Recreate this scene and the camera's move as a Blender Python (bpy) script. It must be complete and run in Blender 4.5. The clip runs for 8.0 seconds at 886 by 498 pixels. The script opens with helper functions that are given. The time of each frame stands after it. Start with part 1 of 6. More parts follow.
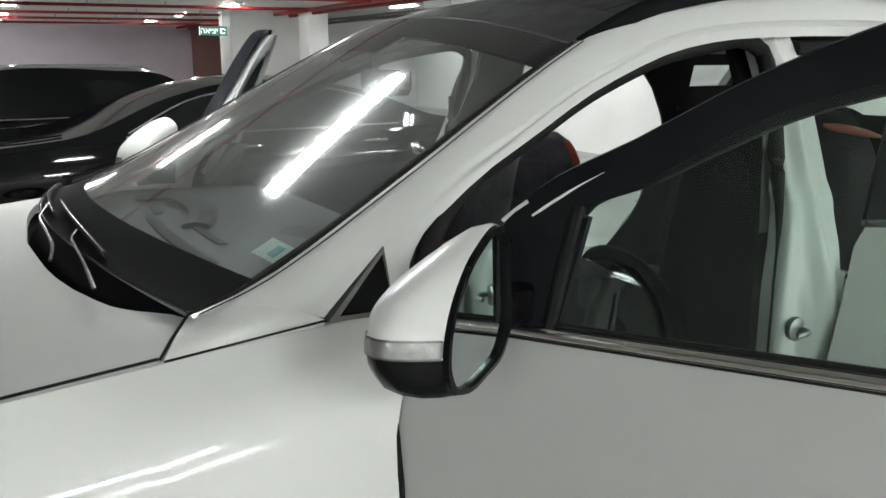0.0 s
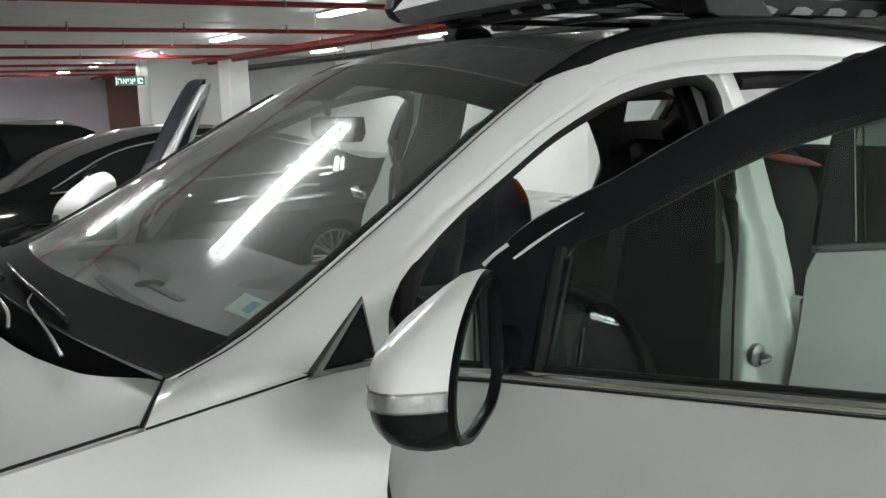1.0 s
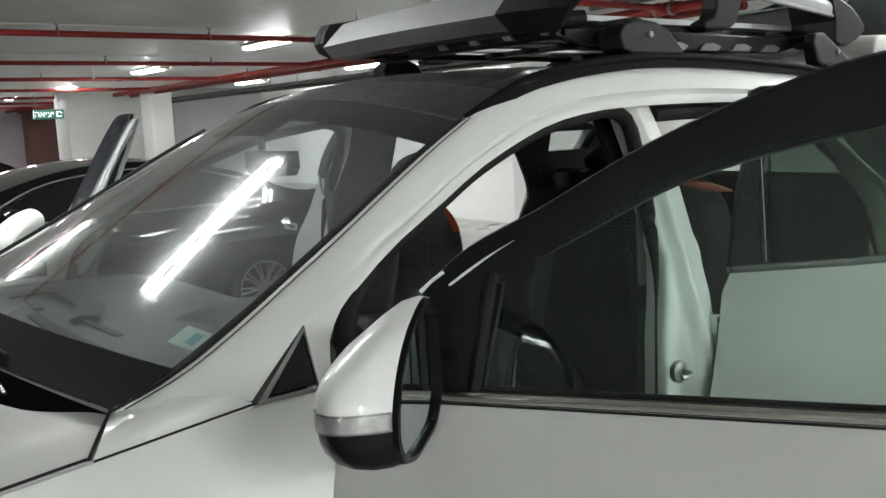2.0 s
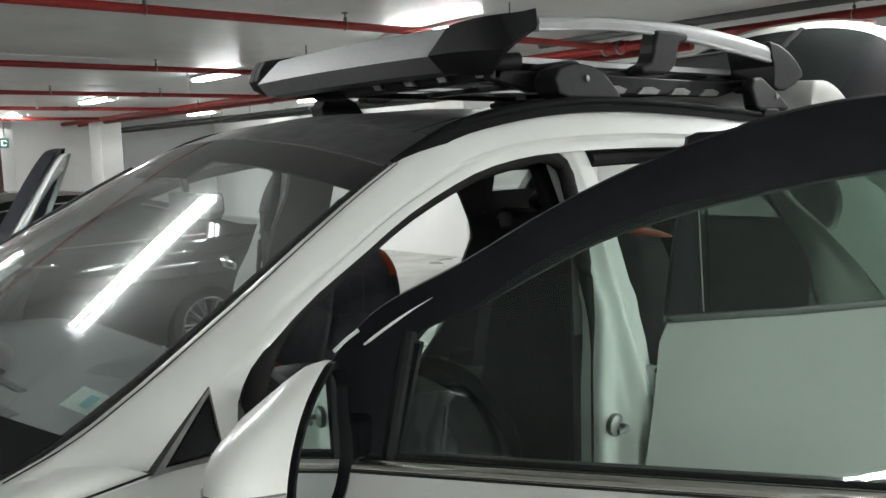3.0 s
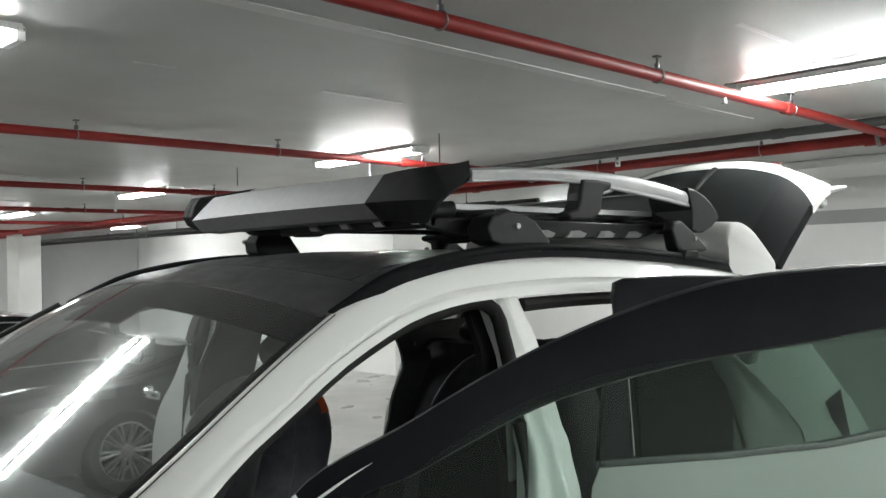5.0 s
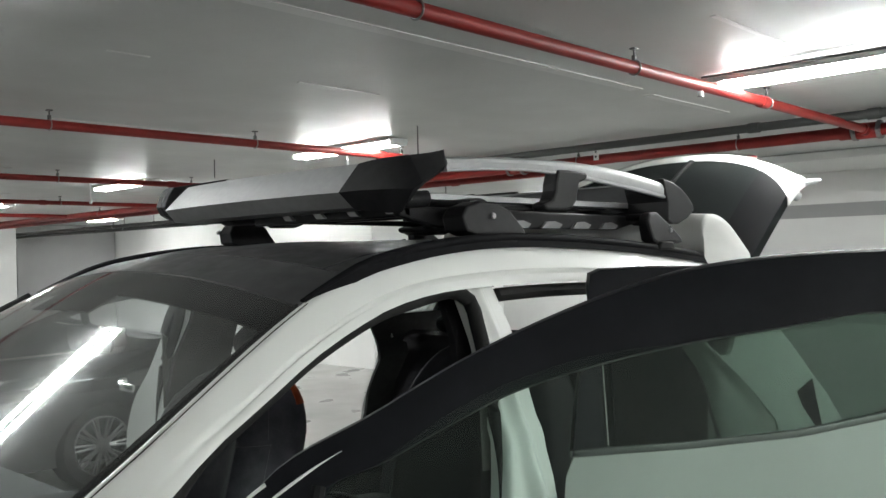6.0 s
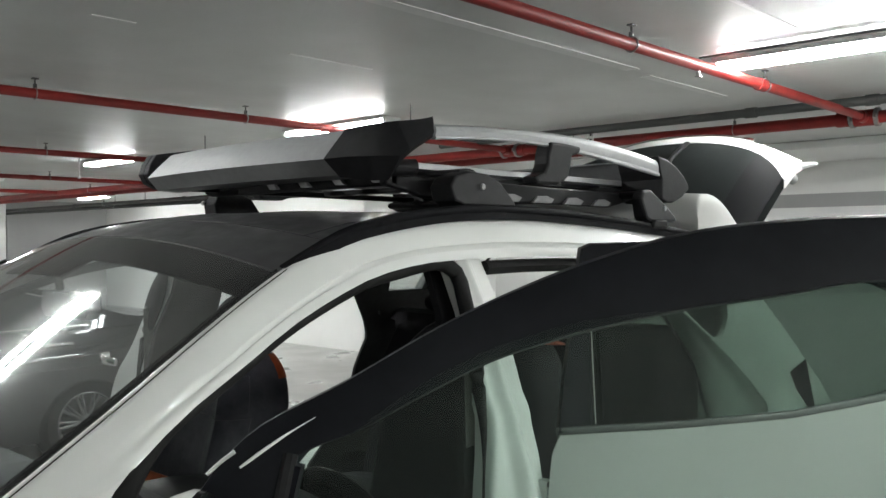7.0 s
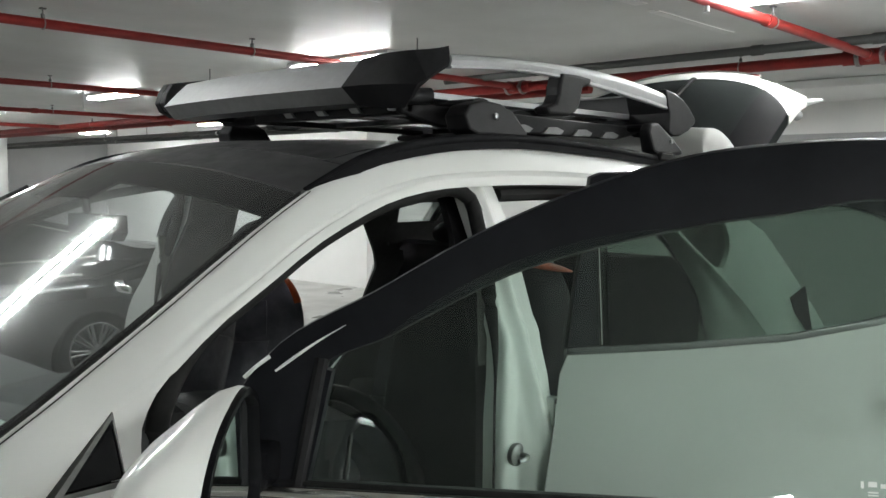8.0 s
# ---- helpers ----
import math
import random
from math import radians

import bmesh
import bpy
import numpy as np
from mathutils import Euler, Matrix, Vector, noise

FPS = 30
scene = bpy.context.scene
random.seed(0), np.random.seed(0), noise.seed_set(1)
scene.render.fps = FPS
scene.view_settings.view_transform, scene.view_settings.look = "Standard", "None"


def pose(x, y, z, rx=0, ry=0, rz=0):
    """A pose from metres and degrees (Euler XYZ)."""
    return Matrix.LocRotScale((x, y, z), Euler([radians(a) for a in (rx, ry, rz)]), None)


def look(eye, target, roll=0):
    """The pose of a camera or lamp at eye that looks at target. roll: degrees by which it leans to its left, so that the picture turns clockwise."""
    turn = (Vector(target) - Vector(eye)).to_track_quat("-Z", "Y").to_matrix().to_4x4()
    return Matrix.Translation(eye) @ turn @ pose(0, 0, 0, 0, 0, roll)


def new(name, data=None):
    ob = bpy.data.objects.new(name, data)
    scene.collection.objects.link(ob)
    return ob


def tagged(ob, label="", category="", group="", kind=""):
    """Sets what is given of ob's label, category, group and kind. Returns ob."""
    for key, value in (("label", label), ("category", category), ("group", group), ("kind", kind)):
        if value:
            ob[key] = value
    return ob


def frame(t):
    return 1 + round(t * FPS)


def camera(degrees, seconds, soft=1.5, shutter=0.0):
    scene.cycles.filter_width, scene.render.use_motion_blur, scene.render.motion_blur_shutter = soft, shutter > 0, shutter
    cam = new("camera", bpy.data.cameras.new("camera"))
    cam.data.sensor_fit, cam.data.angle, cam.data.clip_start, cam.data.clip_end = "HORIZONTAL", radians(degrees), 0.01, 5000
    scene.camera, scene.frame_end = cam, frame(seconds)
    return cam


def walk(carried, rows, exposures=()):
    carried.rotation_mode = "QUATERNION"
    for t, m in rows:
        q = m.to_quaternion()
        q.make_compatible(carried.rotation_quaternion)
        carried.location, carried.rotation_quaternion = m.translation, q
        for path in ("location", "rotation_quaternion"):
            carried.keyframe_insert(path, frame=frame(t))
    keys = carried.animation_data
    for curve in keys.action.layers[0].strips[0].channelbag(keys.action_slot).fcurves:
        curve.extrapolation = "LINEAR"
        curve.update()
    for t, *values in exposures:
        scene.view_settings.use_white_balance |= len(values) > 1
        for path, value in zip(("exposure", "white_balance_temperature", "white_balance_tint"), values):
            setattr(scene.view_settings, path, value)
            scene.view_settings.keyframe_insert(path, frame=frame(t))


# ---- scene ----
cam = camera(53.4, 8.0)
PATH = [
    (0, (0.222, -2.038, 1.53), (1.138, -0.313, 1.1), -0.2),
    (0.5, (0.234, -1.969, 1.538), (1.202, -0.258, 1.167), -1.6),
    (1, (0.158, -1.987, 1.54), (1.227, -0.333, 1.195), -2.0),
    (1.5, (0.109, -2.032, 1.548), (1.231, -0.404, 1.242), -2.1),
    (1.7, (0.109, -2.034, 1.551), (1.272, -0.434, 1.261), -2.2),
    (2.8, (0.175, -2.013, 1.548), (1.447, -0.496, 1.265), -2.5),
    (3, (0.208, -2.009, 1.574), (1.5, -0.498, 1.355), -1.9),
    (3.2, (0.227, -2.009, 1.622), (1.541, -0.507, 1.522), -1.5),
    (3.5, (0.233, -2.011, 1.666), (1.585, -0.537, 1.665), -1.1),
    (4, (0.218, -2.015, 1.658), (1.614, -0.583, 1.691), -0.9),
    (4.5, (0.177, -2.015, 1.655), (1.587, -0.597, 1.689), -1.2),
    (6, (0.194, -2.019, 1.641), (1.651, -0.649, 1.657), -1.3),
    (6.5, (0.239, -1.996, 1.628), (1.698, -0.628, 1.634), -0.9),
    (7, (0.248, -1.989, 1.604), (1.715, -0.629, 1.589), -0.2),
    (7.5, (0.216, -1.999, 1.577), (1.687, -0.646, 1.486), 0.2),
    (8, (0.173, -2.011, 1.574), (1.637, -0.656, 1.423), 0.3),
]
walk(cam, [(t, look(eye, target, roll)) for t, eye, target, roll in PATH])

# ---- light and exposure ----
world = bpy.data.worlds.new("garage_world")
world.use_nodes = True
world.node_tree.nodes["Background"].inputs[0].default_value = (0.02, 0.022, 0.025, 1)
scene.world = world
scene.view_settings.exposure = 0.55


# ---- materials ----
def mat(name, color, rough=0.5, metal=0.0, coat=0.0, spec=0.5, noise_scale=0.0, vary=0.0, bump=0.0, bump_scale=60.0,
        rough_vary=0.0):
    m = bpy.data.materials.new(name)
    m.use_nodes = True
    nt = m.node_tree
    b = nt.nodes["Principled BSDF"]
    b.inputs["Base Color"].default_value = (*color, 1)
    b.inputs["Roughness"].default_value = rough
    b.inputs["Metallic"].default_value = metal
    b.inputs["Coat Weight"].default_value = coat
    b.inputs["Coat Roughness"].default_value = 0.07
    b.inputs["Specular IOR Level"].default_value = spec
    co = nt.nodes.new("ShaderNodeTexCoord")
    if vary > 0:
        n1 = nt.nodes.new("ShaderNodeTexNoise")
        n1.inputs["Scale"].default_value = noise_scale
        n1.inputs["Detail"].default_value = 8
        n1.inputs["Roughness"].default_value = 0.65
        nt.links.new(co.outputs["Object"], n1.inputs["Vector"])
        ramp = nt.nodes.new("ShaderNodeMapRange")
        ramp.inputs["From Min"].default_value = 0.3
        ramp.inputs["From Max"].default_value = 0.7
        ramp.inputs["To Min"].default_value = 1 - vary
        ramp.inputs["To Max"].default_value = 1 + vary
        nt.links.new(n1.outputs["Fac"], ramp.inputs["Value"])
        mul = nt.nodes.new("ShaderNodeVectorMath")
        mul.operation = "SCALE"
        mul.inputs[0].default_value = color
        nt.links.new(ramp.outputs["Result"], mul.inputs["Scale"])
        nt.links.new(mul.outputs["Vector"], b.inputs["Base Color"])
        if rough_vary > 0:
            rr = nt.nodes.new("ShaderNodeMapRange")
            rr.inputs["From Min"].default_value = 0.3
            rr.inputs["From Max"].default_value = 0.7
            rr.inputs["To Min"].default_value = max(0.02, rough - rough_vary)
            rr.inputs["To Max"].default_value = min(1, rough + rough_vary)
            n3 = nt.nodes.new("ShaderNodeTexNoise")
            n3.inputs["Scale"].default_value = noise_scale * 2.7
            n3.inputs["Detail"].default_value = 6
            nt.links.new(co.outputs["Object"], n3.inputs["Vector"])
            nt.links.new(n3.outputs["Fac"], rr.inputs["Value"])
            nt.links.new(rr.outputs["Result"], b.inputs["Roughness"])
    if bump > 0:
        n2 = nt.nodes.new("ShaderNodeTexNoise")
        n2.inputs["Scale"].default_value = bump_scale
        n2.inputs["Detail"].default_value = 5
        nt.links.new(co.outputs["Object"], n2.inputs["Vector"])
        bp = nt.nodes.new("ShaderNodeBump")
        bp.inputs["Strength"].default_value = bump
        bp.inputs["Distance"].default_value = 0.01
        nt.links.new(n2.outputs["Fac"], bp.inputs["Height"])
        nt.links.new(bp.outputs["Normal"], b.inputs["Normal"])
    return m


def specks(m, scale, size, color):
    """Small dirt spots scattered over a material."""
    nt = m.node_tree
    b = nt.nodes["Principled BSDF"]
    src = b.inputs["Base Color"].links[0].from_socket
    co = nt.nodes.new("ShaderNodeTexCoord")
    vo = nt.nodes.new("ShaderNodeTexVoronoi")
    vo.inputs["Scale"].default_value = scale
    nt.links.new(co.outputs["Object"], vo.inputs["Vector"])
    mr = nt.nodes.new("ShaderNodeMapRange")
    mr.inputs["From Min"].default_value, mr.inputs["From Max"].default_value = size * 0.6, size
    mr.inputs["To Min"].default_value, mr.inputs["To Max"].default_value = 0.75, 0.0
    nt.links.new(vo.outputs["Distance"], mr.inputs["Value"])
    mx = nt.nodes.new("ShaderNodeMix")
    mx.data_type = "RGBA"
    nt.links.new(mr.outputs["Result"], mx.inputs["Factor"])
    nt.links.new(src, mx.inputs["A"])
    mx.inputs["B"].default_value = (*color, 1)
    nt.links.new(mx.outputs["Result"], b.inputs["Base Color"])


def glass(name, tint, gloss=1.0, rough=0.0, haze=0.0, smear=0.0, base=0.04):
    m = bpy.data.materials.new(name)
    m.use_nodes = True
    nt = m.node_tree
    nt.nodes.remove(nt.nodes["Principled BSDF"])
    out = nt.nodes["Material Output"]
    tr = nt.nodes.new("ShaderNodeBsdfTransparent")
    tr.inputs["Color"].default_value = (*tint, 1)
    gl = nt.nodes.new("ShaderNodeBsdfGlossy")
    gl.inputs["Roughness"].default_value = rough
    gl.inputs["Color"].default_value = (gloss, gloss, gloss, 1)
    lw = nt.nodes.new("ShaderNodeLayerWeight")
    pw = nt.nodes.new("ShaderNodeMath")
    pw.operation = "POWER"
    pw.inputs[1].default_value = 5.0
    nt.links.new(lw.outputs["Facing"], pw.inputs[0])
    fr = nt.nodes.new("ShaderNodeMath")
    fr.operation = "MULTIPLY_ADD"
    fr.inputs[1].default_value, fr.inputs[2].default_value = 1 - base, base
    nt.links.new(pw.outputs[0], fr.inputs[0])
    mix = nt.nodes.new("ShaderNodeMixShader")
    coat = gl
    if smear > 0:
        g2 = nt.nodes.new("ShaderNodeBsdfGlossy")
        g2.inputs["Roughness"].default_value = 0.14
        coat = nt.nodes.new("ShaderNodeMixShader")
        coat.inputs[0].default_value = smear
        nt.links.new(gl.outputs[0], coat.inputs[1])
        nt.links.new(g2.outputs[0], coat.inputs[2])
    nt.links.new(fr.outputs[0], mix.inputs[0])
    nt.links.new(tr.outputs[0], mix.inputs[1])
    nt.links.new(coat.outputs[0], mix.inputs[2])
    nt.links.new(mix.outputs[0], out.inputs["Surface"])
    if haze > 0:
        # Pale diffuse veil mixed in to imitate the bright haze over the glass.
        df = nt.nodes.new("ShaderNodeBsdfDiffuse")
        df.inputs["Color"].default_value = (0.6, 0.6, 0.58, 1)
        co = nt.nodes.new("ShaderNodeTexCoord")
        ns = nt.nodes.new("ShaderNodeTexNoise")
        ns.inputs["Scale"].default_value = 4.0
        ns.inputs["Detail"].default_value = 8
        nt.links.new(co.outputs["Object"], ns.inputs["Vector"])
        mr = nt.nodes.new("ShaderNodeMapRange")
        mr.inputs["From Min"].default_value, mr.inputs["From Max"].default_value = 0.3, 0.75
        mr.inputs["To Min"].default_value, mr.inputs["To Max"].default_value = haze * 0.5, haze * 1.8
        nt.links.new(ns.outputs["Fac"], mr.inputs["Value"])
        m2 = nt.nodes.new("ShaderNodeMixShader")
        nt.links.new(mr.outputs["Result"], m2.inputs[0])
        nt.links.new(mix.outputs[0], m2.inputs[1])
        nt.links.new(df.outputs[0], m2.inputs[2])
        nt.links.new(m2.outputs[0], out.inputs["Surface"])
    return m


def glow(name, color, strength):
    m = bpy.data.materials.new(name)
    m.use_nodes = True
    nt = m.node_tree
    b = nt.nodes["Principled BSDF"]
    b.inputs["Base Color"].default_value = (*[min(0.8, c) for c in color], 1)
    b.inputs["Emission Color"].default_value = (*color, 1)
    b.inputs["Emission Strength"].default_value = strength
    return m


WHITE = mat("white_car_paint", (0.665, 0.675, 0.655), 0.45, 0, 0.55, 0.12, 3.0, 0.012, 0.0, 60, 0.0)
GLOSSWHITE = mat("glossy_white_jamb_paint", (0.665, 0.675, 0.655), 0.4, 0, 1.0, 0.3, 3.0, 0.012)
# Body white again, darkened and dulled to hold down glare; the specks are dirt.
DIMWHITE = mat("dimmed_white_car_paint", (0.46, 0.465, 0.45), 0.5, 0, 0.02, 0.1, 5.0, 0.03)
specks(DIMWHITE, 9.0, 0.018, (0.25, 0.22, 0.18))
BLACKP = mat("black_car_paint", (0.005, 0.005, 0.006), 0.06, 0, 0, 0.5)
ROOFBLACK = mat("black_roof_glass", (0.028, 0.028, 0.030), 0.34, 0, 0.0, 0.45, 8.0, 0.25, 0.0, 60, 0.06)
CARGLASS = mat("dark_car_glass", (0.012, 0.014, 0.014), 0.06, 0, 0, 0.5)
PLASTIC = mat("black_plastic", (0.012, 0.012, 0.013), 0.5, 0, 0, 0.14, 30, 0.25, 0.08, 500)
PLASTIC_G = mat("black_gloss_plastic", (0.006, 0.006, 0.007), 0.18, 0, 0, 0.14)
LIPGREY = mat("dark_grey_coated_metal", (0.17, 0.17, 0.172), 0.45, 0.3, 0, 0.4, 40, 0.1)
QTRIM2 = mat("light_grey_paint", (0.32, 0.33, 0.33), 0.4)
STEEL2 = mat("dark_steel", (0.12, 0.12, 0.12), 0.4, 0.8)
QTRIM = mat("dark_gloss_trim", (0.2, 0.2, 0.195), 0.2, 0.6, 0, 0.5, 40, 0.15)
BELT_BRIGHT = mat("satin_belt_strip", (0.60, 0.59, 0.56), 0.18, 1.0)
BELT = mat("grey_belt_webbing", (0.13, 0.128, 0.12), 0.7, 0, 0, 0.3, 200, 0.15)
RAILBLK = mat("black_rail_coating", (0.008, 0.008, 0.009), 0.6, 0, 0, 0.03, 30, 0.2)
WIPERGLOSS = mat("satin_black_wiper_paint", (0.008, 0.008, 0.009), 0.22, 0.0, 0.0, 0.4)
WHEELBLK = mat("black_wheel_leather", (0.004, 0.004, 0.0045), 0.55, 0, 0, 0.05, 30, 0.2)
RUBBER = mat("black_rubber", (0.016, 0.016, 0.016), 0.7, 0, 0, 0.08, 20, 0.2)
FRAMEBLK = mat("black_door_frame_film", (0.0085, 0.009, 0.011), 0.42, 0, 0, 0.10, 12, 0.25)
CHROME = mat("chrome", (0.75, 0.75, 0.74), 0.1, 1.0)
ALU = mat("satin_aluminium", (0.35, 0.355, 0.36), 0.5, 0.5, 0, 0.5, 40, 0.06, 0.02, 400)
STEEL = mat("zinc_steel", (0.3, 0.3, 0.3), 0.4, 1.0, 0, 0.5, 30, 0.15)
# Same seat leather with the light put in: darkened copy, lighter passenger copy.
FABRIC = mat("dimmed_seat_leather", (0.017, 0.0165, 0.019), 0.55, 0, 0, 0.12, 25, 0.25, 0.15, 250)
FABRIC_P = mat("lit_seat_leather", (0.075, 0.070, 0.085), 0.5, 0, 0, 0.3, 25, 0.25, 0.15, 250)
ORANGE = mat("orange_seat_leather", (0.34, 0.06, 0.018), 0.5, 0, 0, 0.4, 25, 0.2, 0.15, 250)
DASH = mat("dashboard_plastic", (0.032, 0.033, 0.033), 0.6, 0, 0, 0.4, 40, 0.2, 0.15, 400)
LINER = mat("dark_headliner", (0.034, 0.034, 0.034), 0.9, 0, 0, 0.2, 30, 0.2)
FRIT = mat("black_frit", (0.006, 0.006, 0.007), 0.9, 0, 0, 0.0, 6, 0.2)
FRIT_G = mat("black_frit_under_glass", (0.006, 0.006, 0.007), 0.6, 0, 0, 0.01, 6, 0.1)
GATEGLASS = mat("dark_privacy_glass", (0.014, 0.0155, 0.0155), 0.35, 0, 0, 0.0, 3, 0.2)
MIRROR = mat("mirror_silver", (0.62, 0.66, 0.66), 0.02, 1.0)
CONCRETE = mat("floor_concrete", (0.33, 0.33, 0.315), 0.35, 0, 0, 0.5, 0.7, 0.22, 0.05, 90, 0.12)
CEIL = mat("painted_ceiling", (0.49, 0.495, 0.485), 0.42, 0, 0, 0.35, 0.9, 0.07, 0.04, 40, 0.08)
WALLW = mat("white_wall_paint", (0.77, 0.77, 0.76), 0.55, 0, 0, 0.4, 0.8, 0.05, 0.05, 60)
WALLL = mat("off_white_wall_paint", (0.54, 0.54, 0.53), 0.55, 0, 0, 0.4, 0.8, 0.06, 0.05, 60)
WALLG = mat("grey_wall_paint", (0.36, 0.36, 0.36), 0.55, 0, 0, 0.4, 0.8, 0.06, 0.05, 60)
WALLP = mat("mauve_wall_paint", (0.60, 0.53, 0.59), 0.6, 0, 0, 0.4, 0.8, 0.06, 0.05, 60)
WALLR = mat("brown_red_wall_paint", (0.24, 0.12, 0.105), 0.6, 0, 0, 0.4, 0.8, 0.08, 0.05, 60)
SEAM = mat("ceiling_seam_filler", (0.585, 0.585, 0.575), 0.45, 0, 0, 0.5, 6, 0.08)
REDPIPE = mat("red_pipe_paint", (0.19, 0.013, 0.011), 0.5, 0, 0.0, 0.35, 6, 0.2)
GREYPIPE = mat("grey_pipe_paint", (0.028, 0.03, 0.029), 0.6, 0, 0, 0.5, 6, 0.15)
LAMPBODY = mat("lamp_body_white", (0.75, 0.75, 0.74), 0.4)
SIGNGREEN = glow("exit_sign_green", (0.006, 0.085, 0.055), 0.25)
SIGNWHITE = glow("exit_sign_white", (0.85, 1.0, 0.95), 0.6)
TUBE = glow("fluorescent_tube", (0.97, 1.0, 0.98), 148.0)
# Stronger tubes for the unseen fill lamps on the driver's side.
TUBE_FILL = glow("fill_fluorescent_tube", (0.97, 1.0, 0.98), 195.0)
TUBE_FILL_FRONT = glow("front_fill_fluorescent_tube", (0.97, 1.0, 0.98), 235.0)
TUBE_NEW = glow("bright_fluorescent_tube", (0.97, 1.0, 0.98), 150.0)
GLASS_WS = glass("windscreen_glass", (0.86, 0.89, 0.89), haze=0.050, smear=0.14, base=0.036)
GLASS_F = glass("front_door_glass", (0.825, 0.90, 0.865), haze=0.008, base=0.028)
GLASS_R = glass("privacy_glass", (0.39, 0.44, 0.41))
GLASS_Q = glass("grey_quarter_glass", (0.82, 0.85, 0.84))
STICKER = mat("pale_green_paper", (0.55, 0.68, 0.62), 0.5, 0, 0, 0.4, 60, 0.1)
STICKER_B = mat("teal_print", (0.12, 0.38, 0.4), 0.5)
CLUSTER = mat("cluster_lens_plastic", (0.008, 0.009, 0.009), 0.12, 0, 0.0, 0.6)
REDLENS = mat("red_lens", (0.12, 0.015, 0.015), 0.1, 0, 0.5)


# ---- mesh tools ----
def part(name, bm, material, parent=None, label="", smooth=True, bevel=0.0, matrix=None, sharp=40):
    bmesh.ops.recalc_face_normals(bm, faces=bm.faces)
    me = bpy.data.meshes.new(name)
    for fc in bm.faces:
        fc.smooth = smooth
    bm.to_mesh(me)
    bm.free()
    if smooth:
        me.set_sharp_from_angle(angle=radians(sharp))
    me.materials.append(material)
    ob = new(name, me)
    if matrix is not None:
        ob.matrix_world = matrix
    if parent is not None:
        ob.parent = parent
    if label:
        ob["label"] = label
    if bevel > 0:
        md = ob.modifiers.new("bevel", "BEVEL")
        md.width, md.segments, md.limit_method = bevel, 2, "ANGLE"
    return ob


def empty(name, m=None, parent=None):
    ob = new(name)
    ob.empty_display_size = 0.1
    if m is not None:
        ob.matrix_basis = m
    if parent is not None:
        ob.parent = parent
    return ob


def grid(bm, rows, closed_u=False, closed_v=False):
    vs = [[bm.verts.new(p) for p in r] for r in rows]
    nr, nc = len(vs), len(vs[0])
    for i in range(nr if closed_v else nr - 1):
        for j in range(nc if closed_u else nc - 1):
            q = [vs[i][j], vs[i][(j + 1) % nc], vs[(i + 1) % nr][(j + 1) % nc], vs[(i + 1) % nr][j]]
            try:
                bm.faces.new(q)
            except ValueError:
                pass
    return vs


def shell(bm, rows, off):
    """A sheet with thickness: rows of points, and the same moved by off (a vector, or a function of the point)."""
    mv = off if callable(off) else (lambda p: Vector(off))
    a = grid(bm, rows)
    b = grid(bm, [[Vector(p) + mv(Vector(p)) for p in r] for r in rows])
    nr, nc = len(a), len(a[0])
    rim = [(i, 0) for i in range(nr)] + [(nr - 1, j) for j in range(1, nc)]
    rim += [(i, nc - 1) for i in range(nr - 2, -1, -1)] + [(0, j) for j in range(nc - 2, 0, -1)]
    for k in range(len(rim)):
        (i, j), (m, n) = rim[k], rim[(k + 1) % len(rim)]
        bm.faces.new((a[i][j], a[m][n], b[m][n], b[i][j]))


def box(bm, x0, x1, y0, y1, z0, z1):
    c = [bm.verts.new((x, y, z)) for x in (x0, x1) for y in (y0, y1) for z in (z0, z1)]
    for q in ((0, 1, 3, 2), (4, 6, 7, 5), (0, 4, 5, 1), (2, 3, 7, 6), (0, 2, 6, 4), (1, 5, 7, 3)):
        bm.faces.new([c[k] for k in q])


def tube(bm, pts, r, n=12, cap=True, squash=None):
    """A round bar along pts; r is one radius or one for each point; squash: (wide, high) factors of the ring."""
    pts = [Vector(p) for p in pts]
    rs = r if isinstance(r, (list, tuple)) else [r] * len(pts)
    rows = []
    for i, p in enumerate(pts):
        d = (pts[min(i + 1, len(pts) - 1)] - pts[max(i - 1, 0)]).normalized()
        up = Vector((0, 0, 1)) if abs(d.z) < 0.95 else Vector((1, 0, 0))
        u = d.cross(up).normalized()
        v = u.cross(d).normalized()
        a, b = squash or (1, 1)
        rows.append([p + rs[i] * (a * math.cos(2 * math.pi * k / n) * u + b * math.sin(2 * math.pi * k / n) * v) for k in range(n)])
    vs = grid(bm, rows, closed_u=True)
    if cap:
        bm.faces.new(vs[0])
        bm.faces.new(vs[-1])


def lathe(bm, prof, n=24, axis="y", centre=(0, 0, 0)):
    """prof: (radius, along) pairs, spun about an axis."""
    c = Vector(centre)
    rows = []
    for r, a in prof:
        ring = []
        for k in range(n):
            s, t = math.cos(2 * math.pi * k / n) * r, math.sin(2 * math.pi * k / n) * r
            ring.append(c + (Vector((s, a, t)) if axis == "y" else Vector((a, s, t)) if axis == "x" else Vector((s, t, a))))
        rows.append(ring)
    grid(bm, rows, closed_u=True)


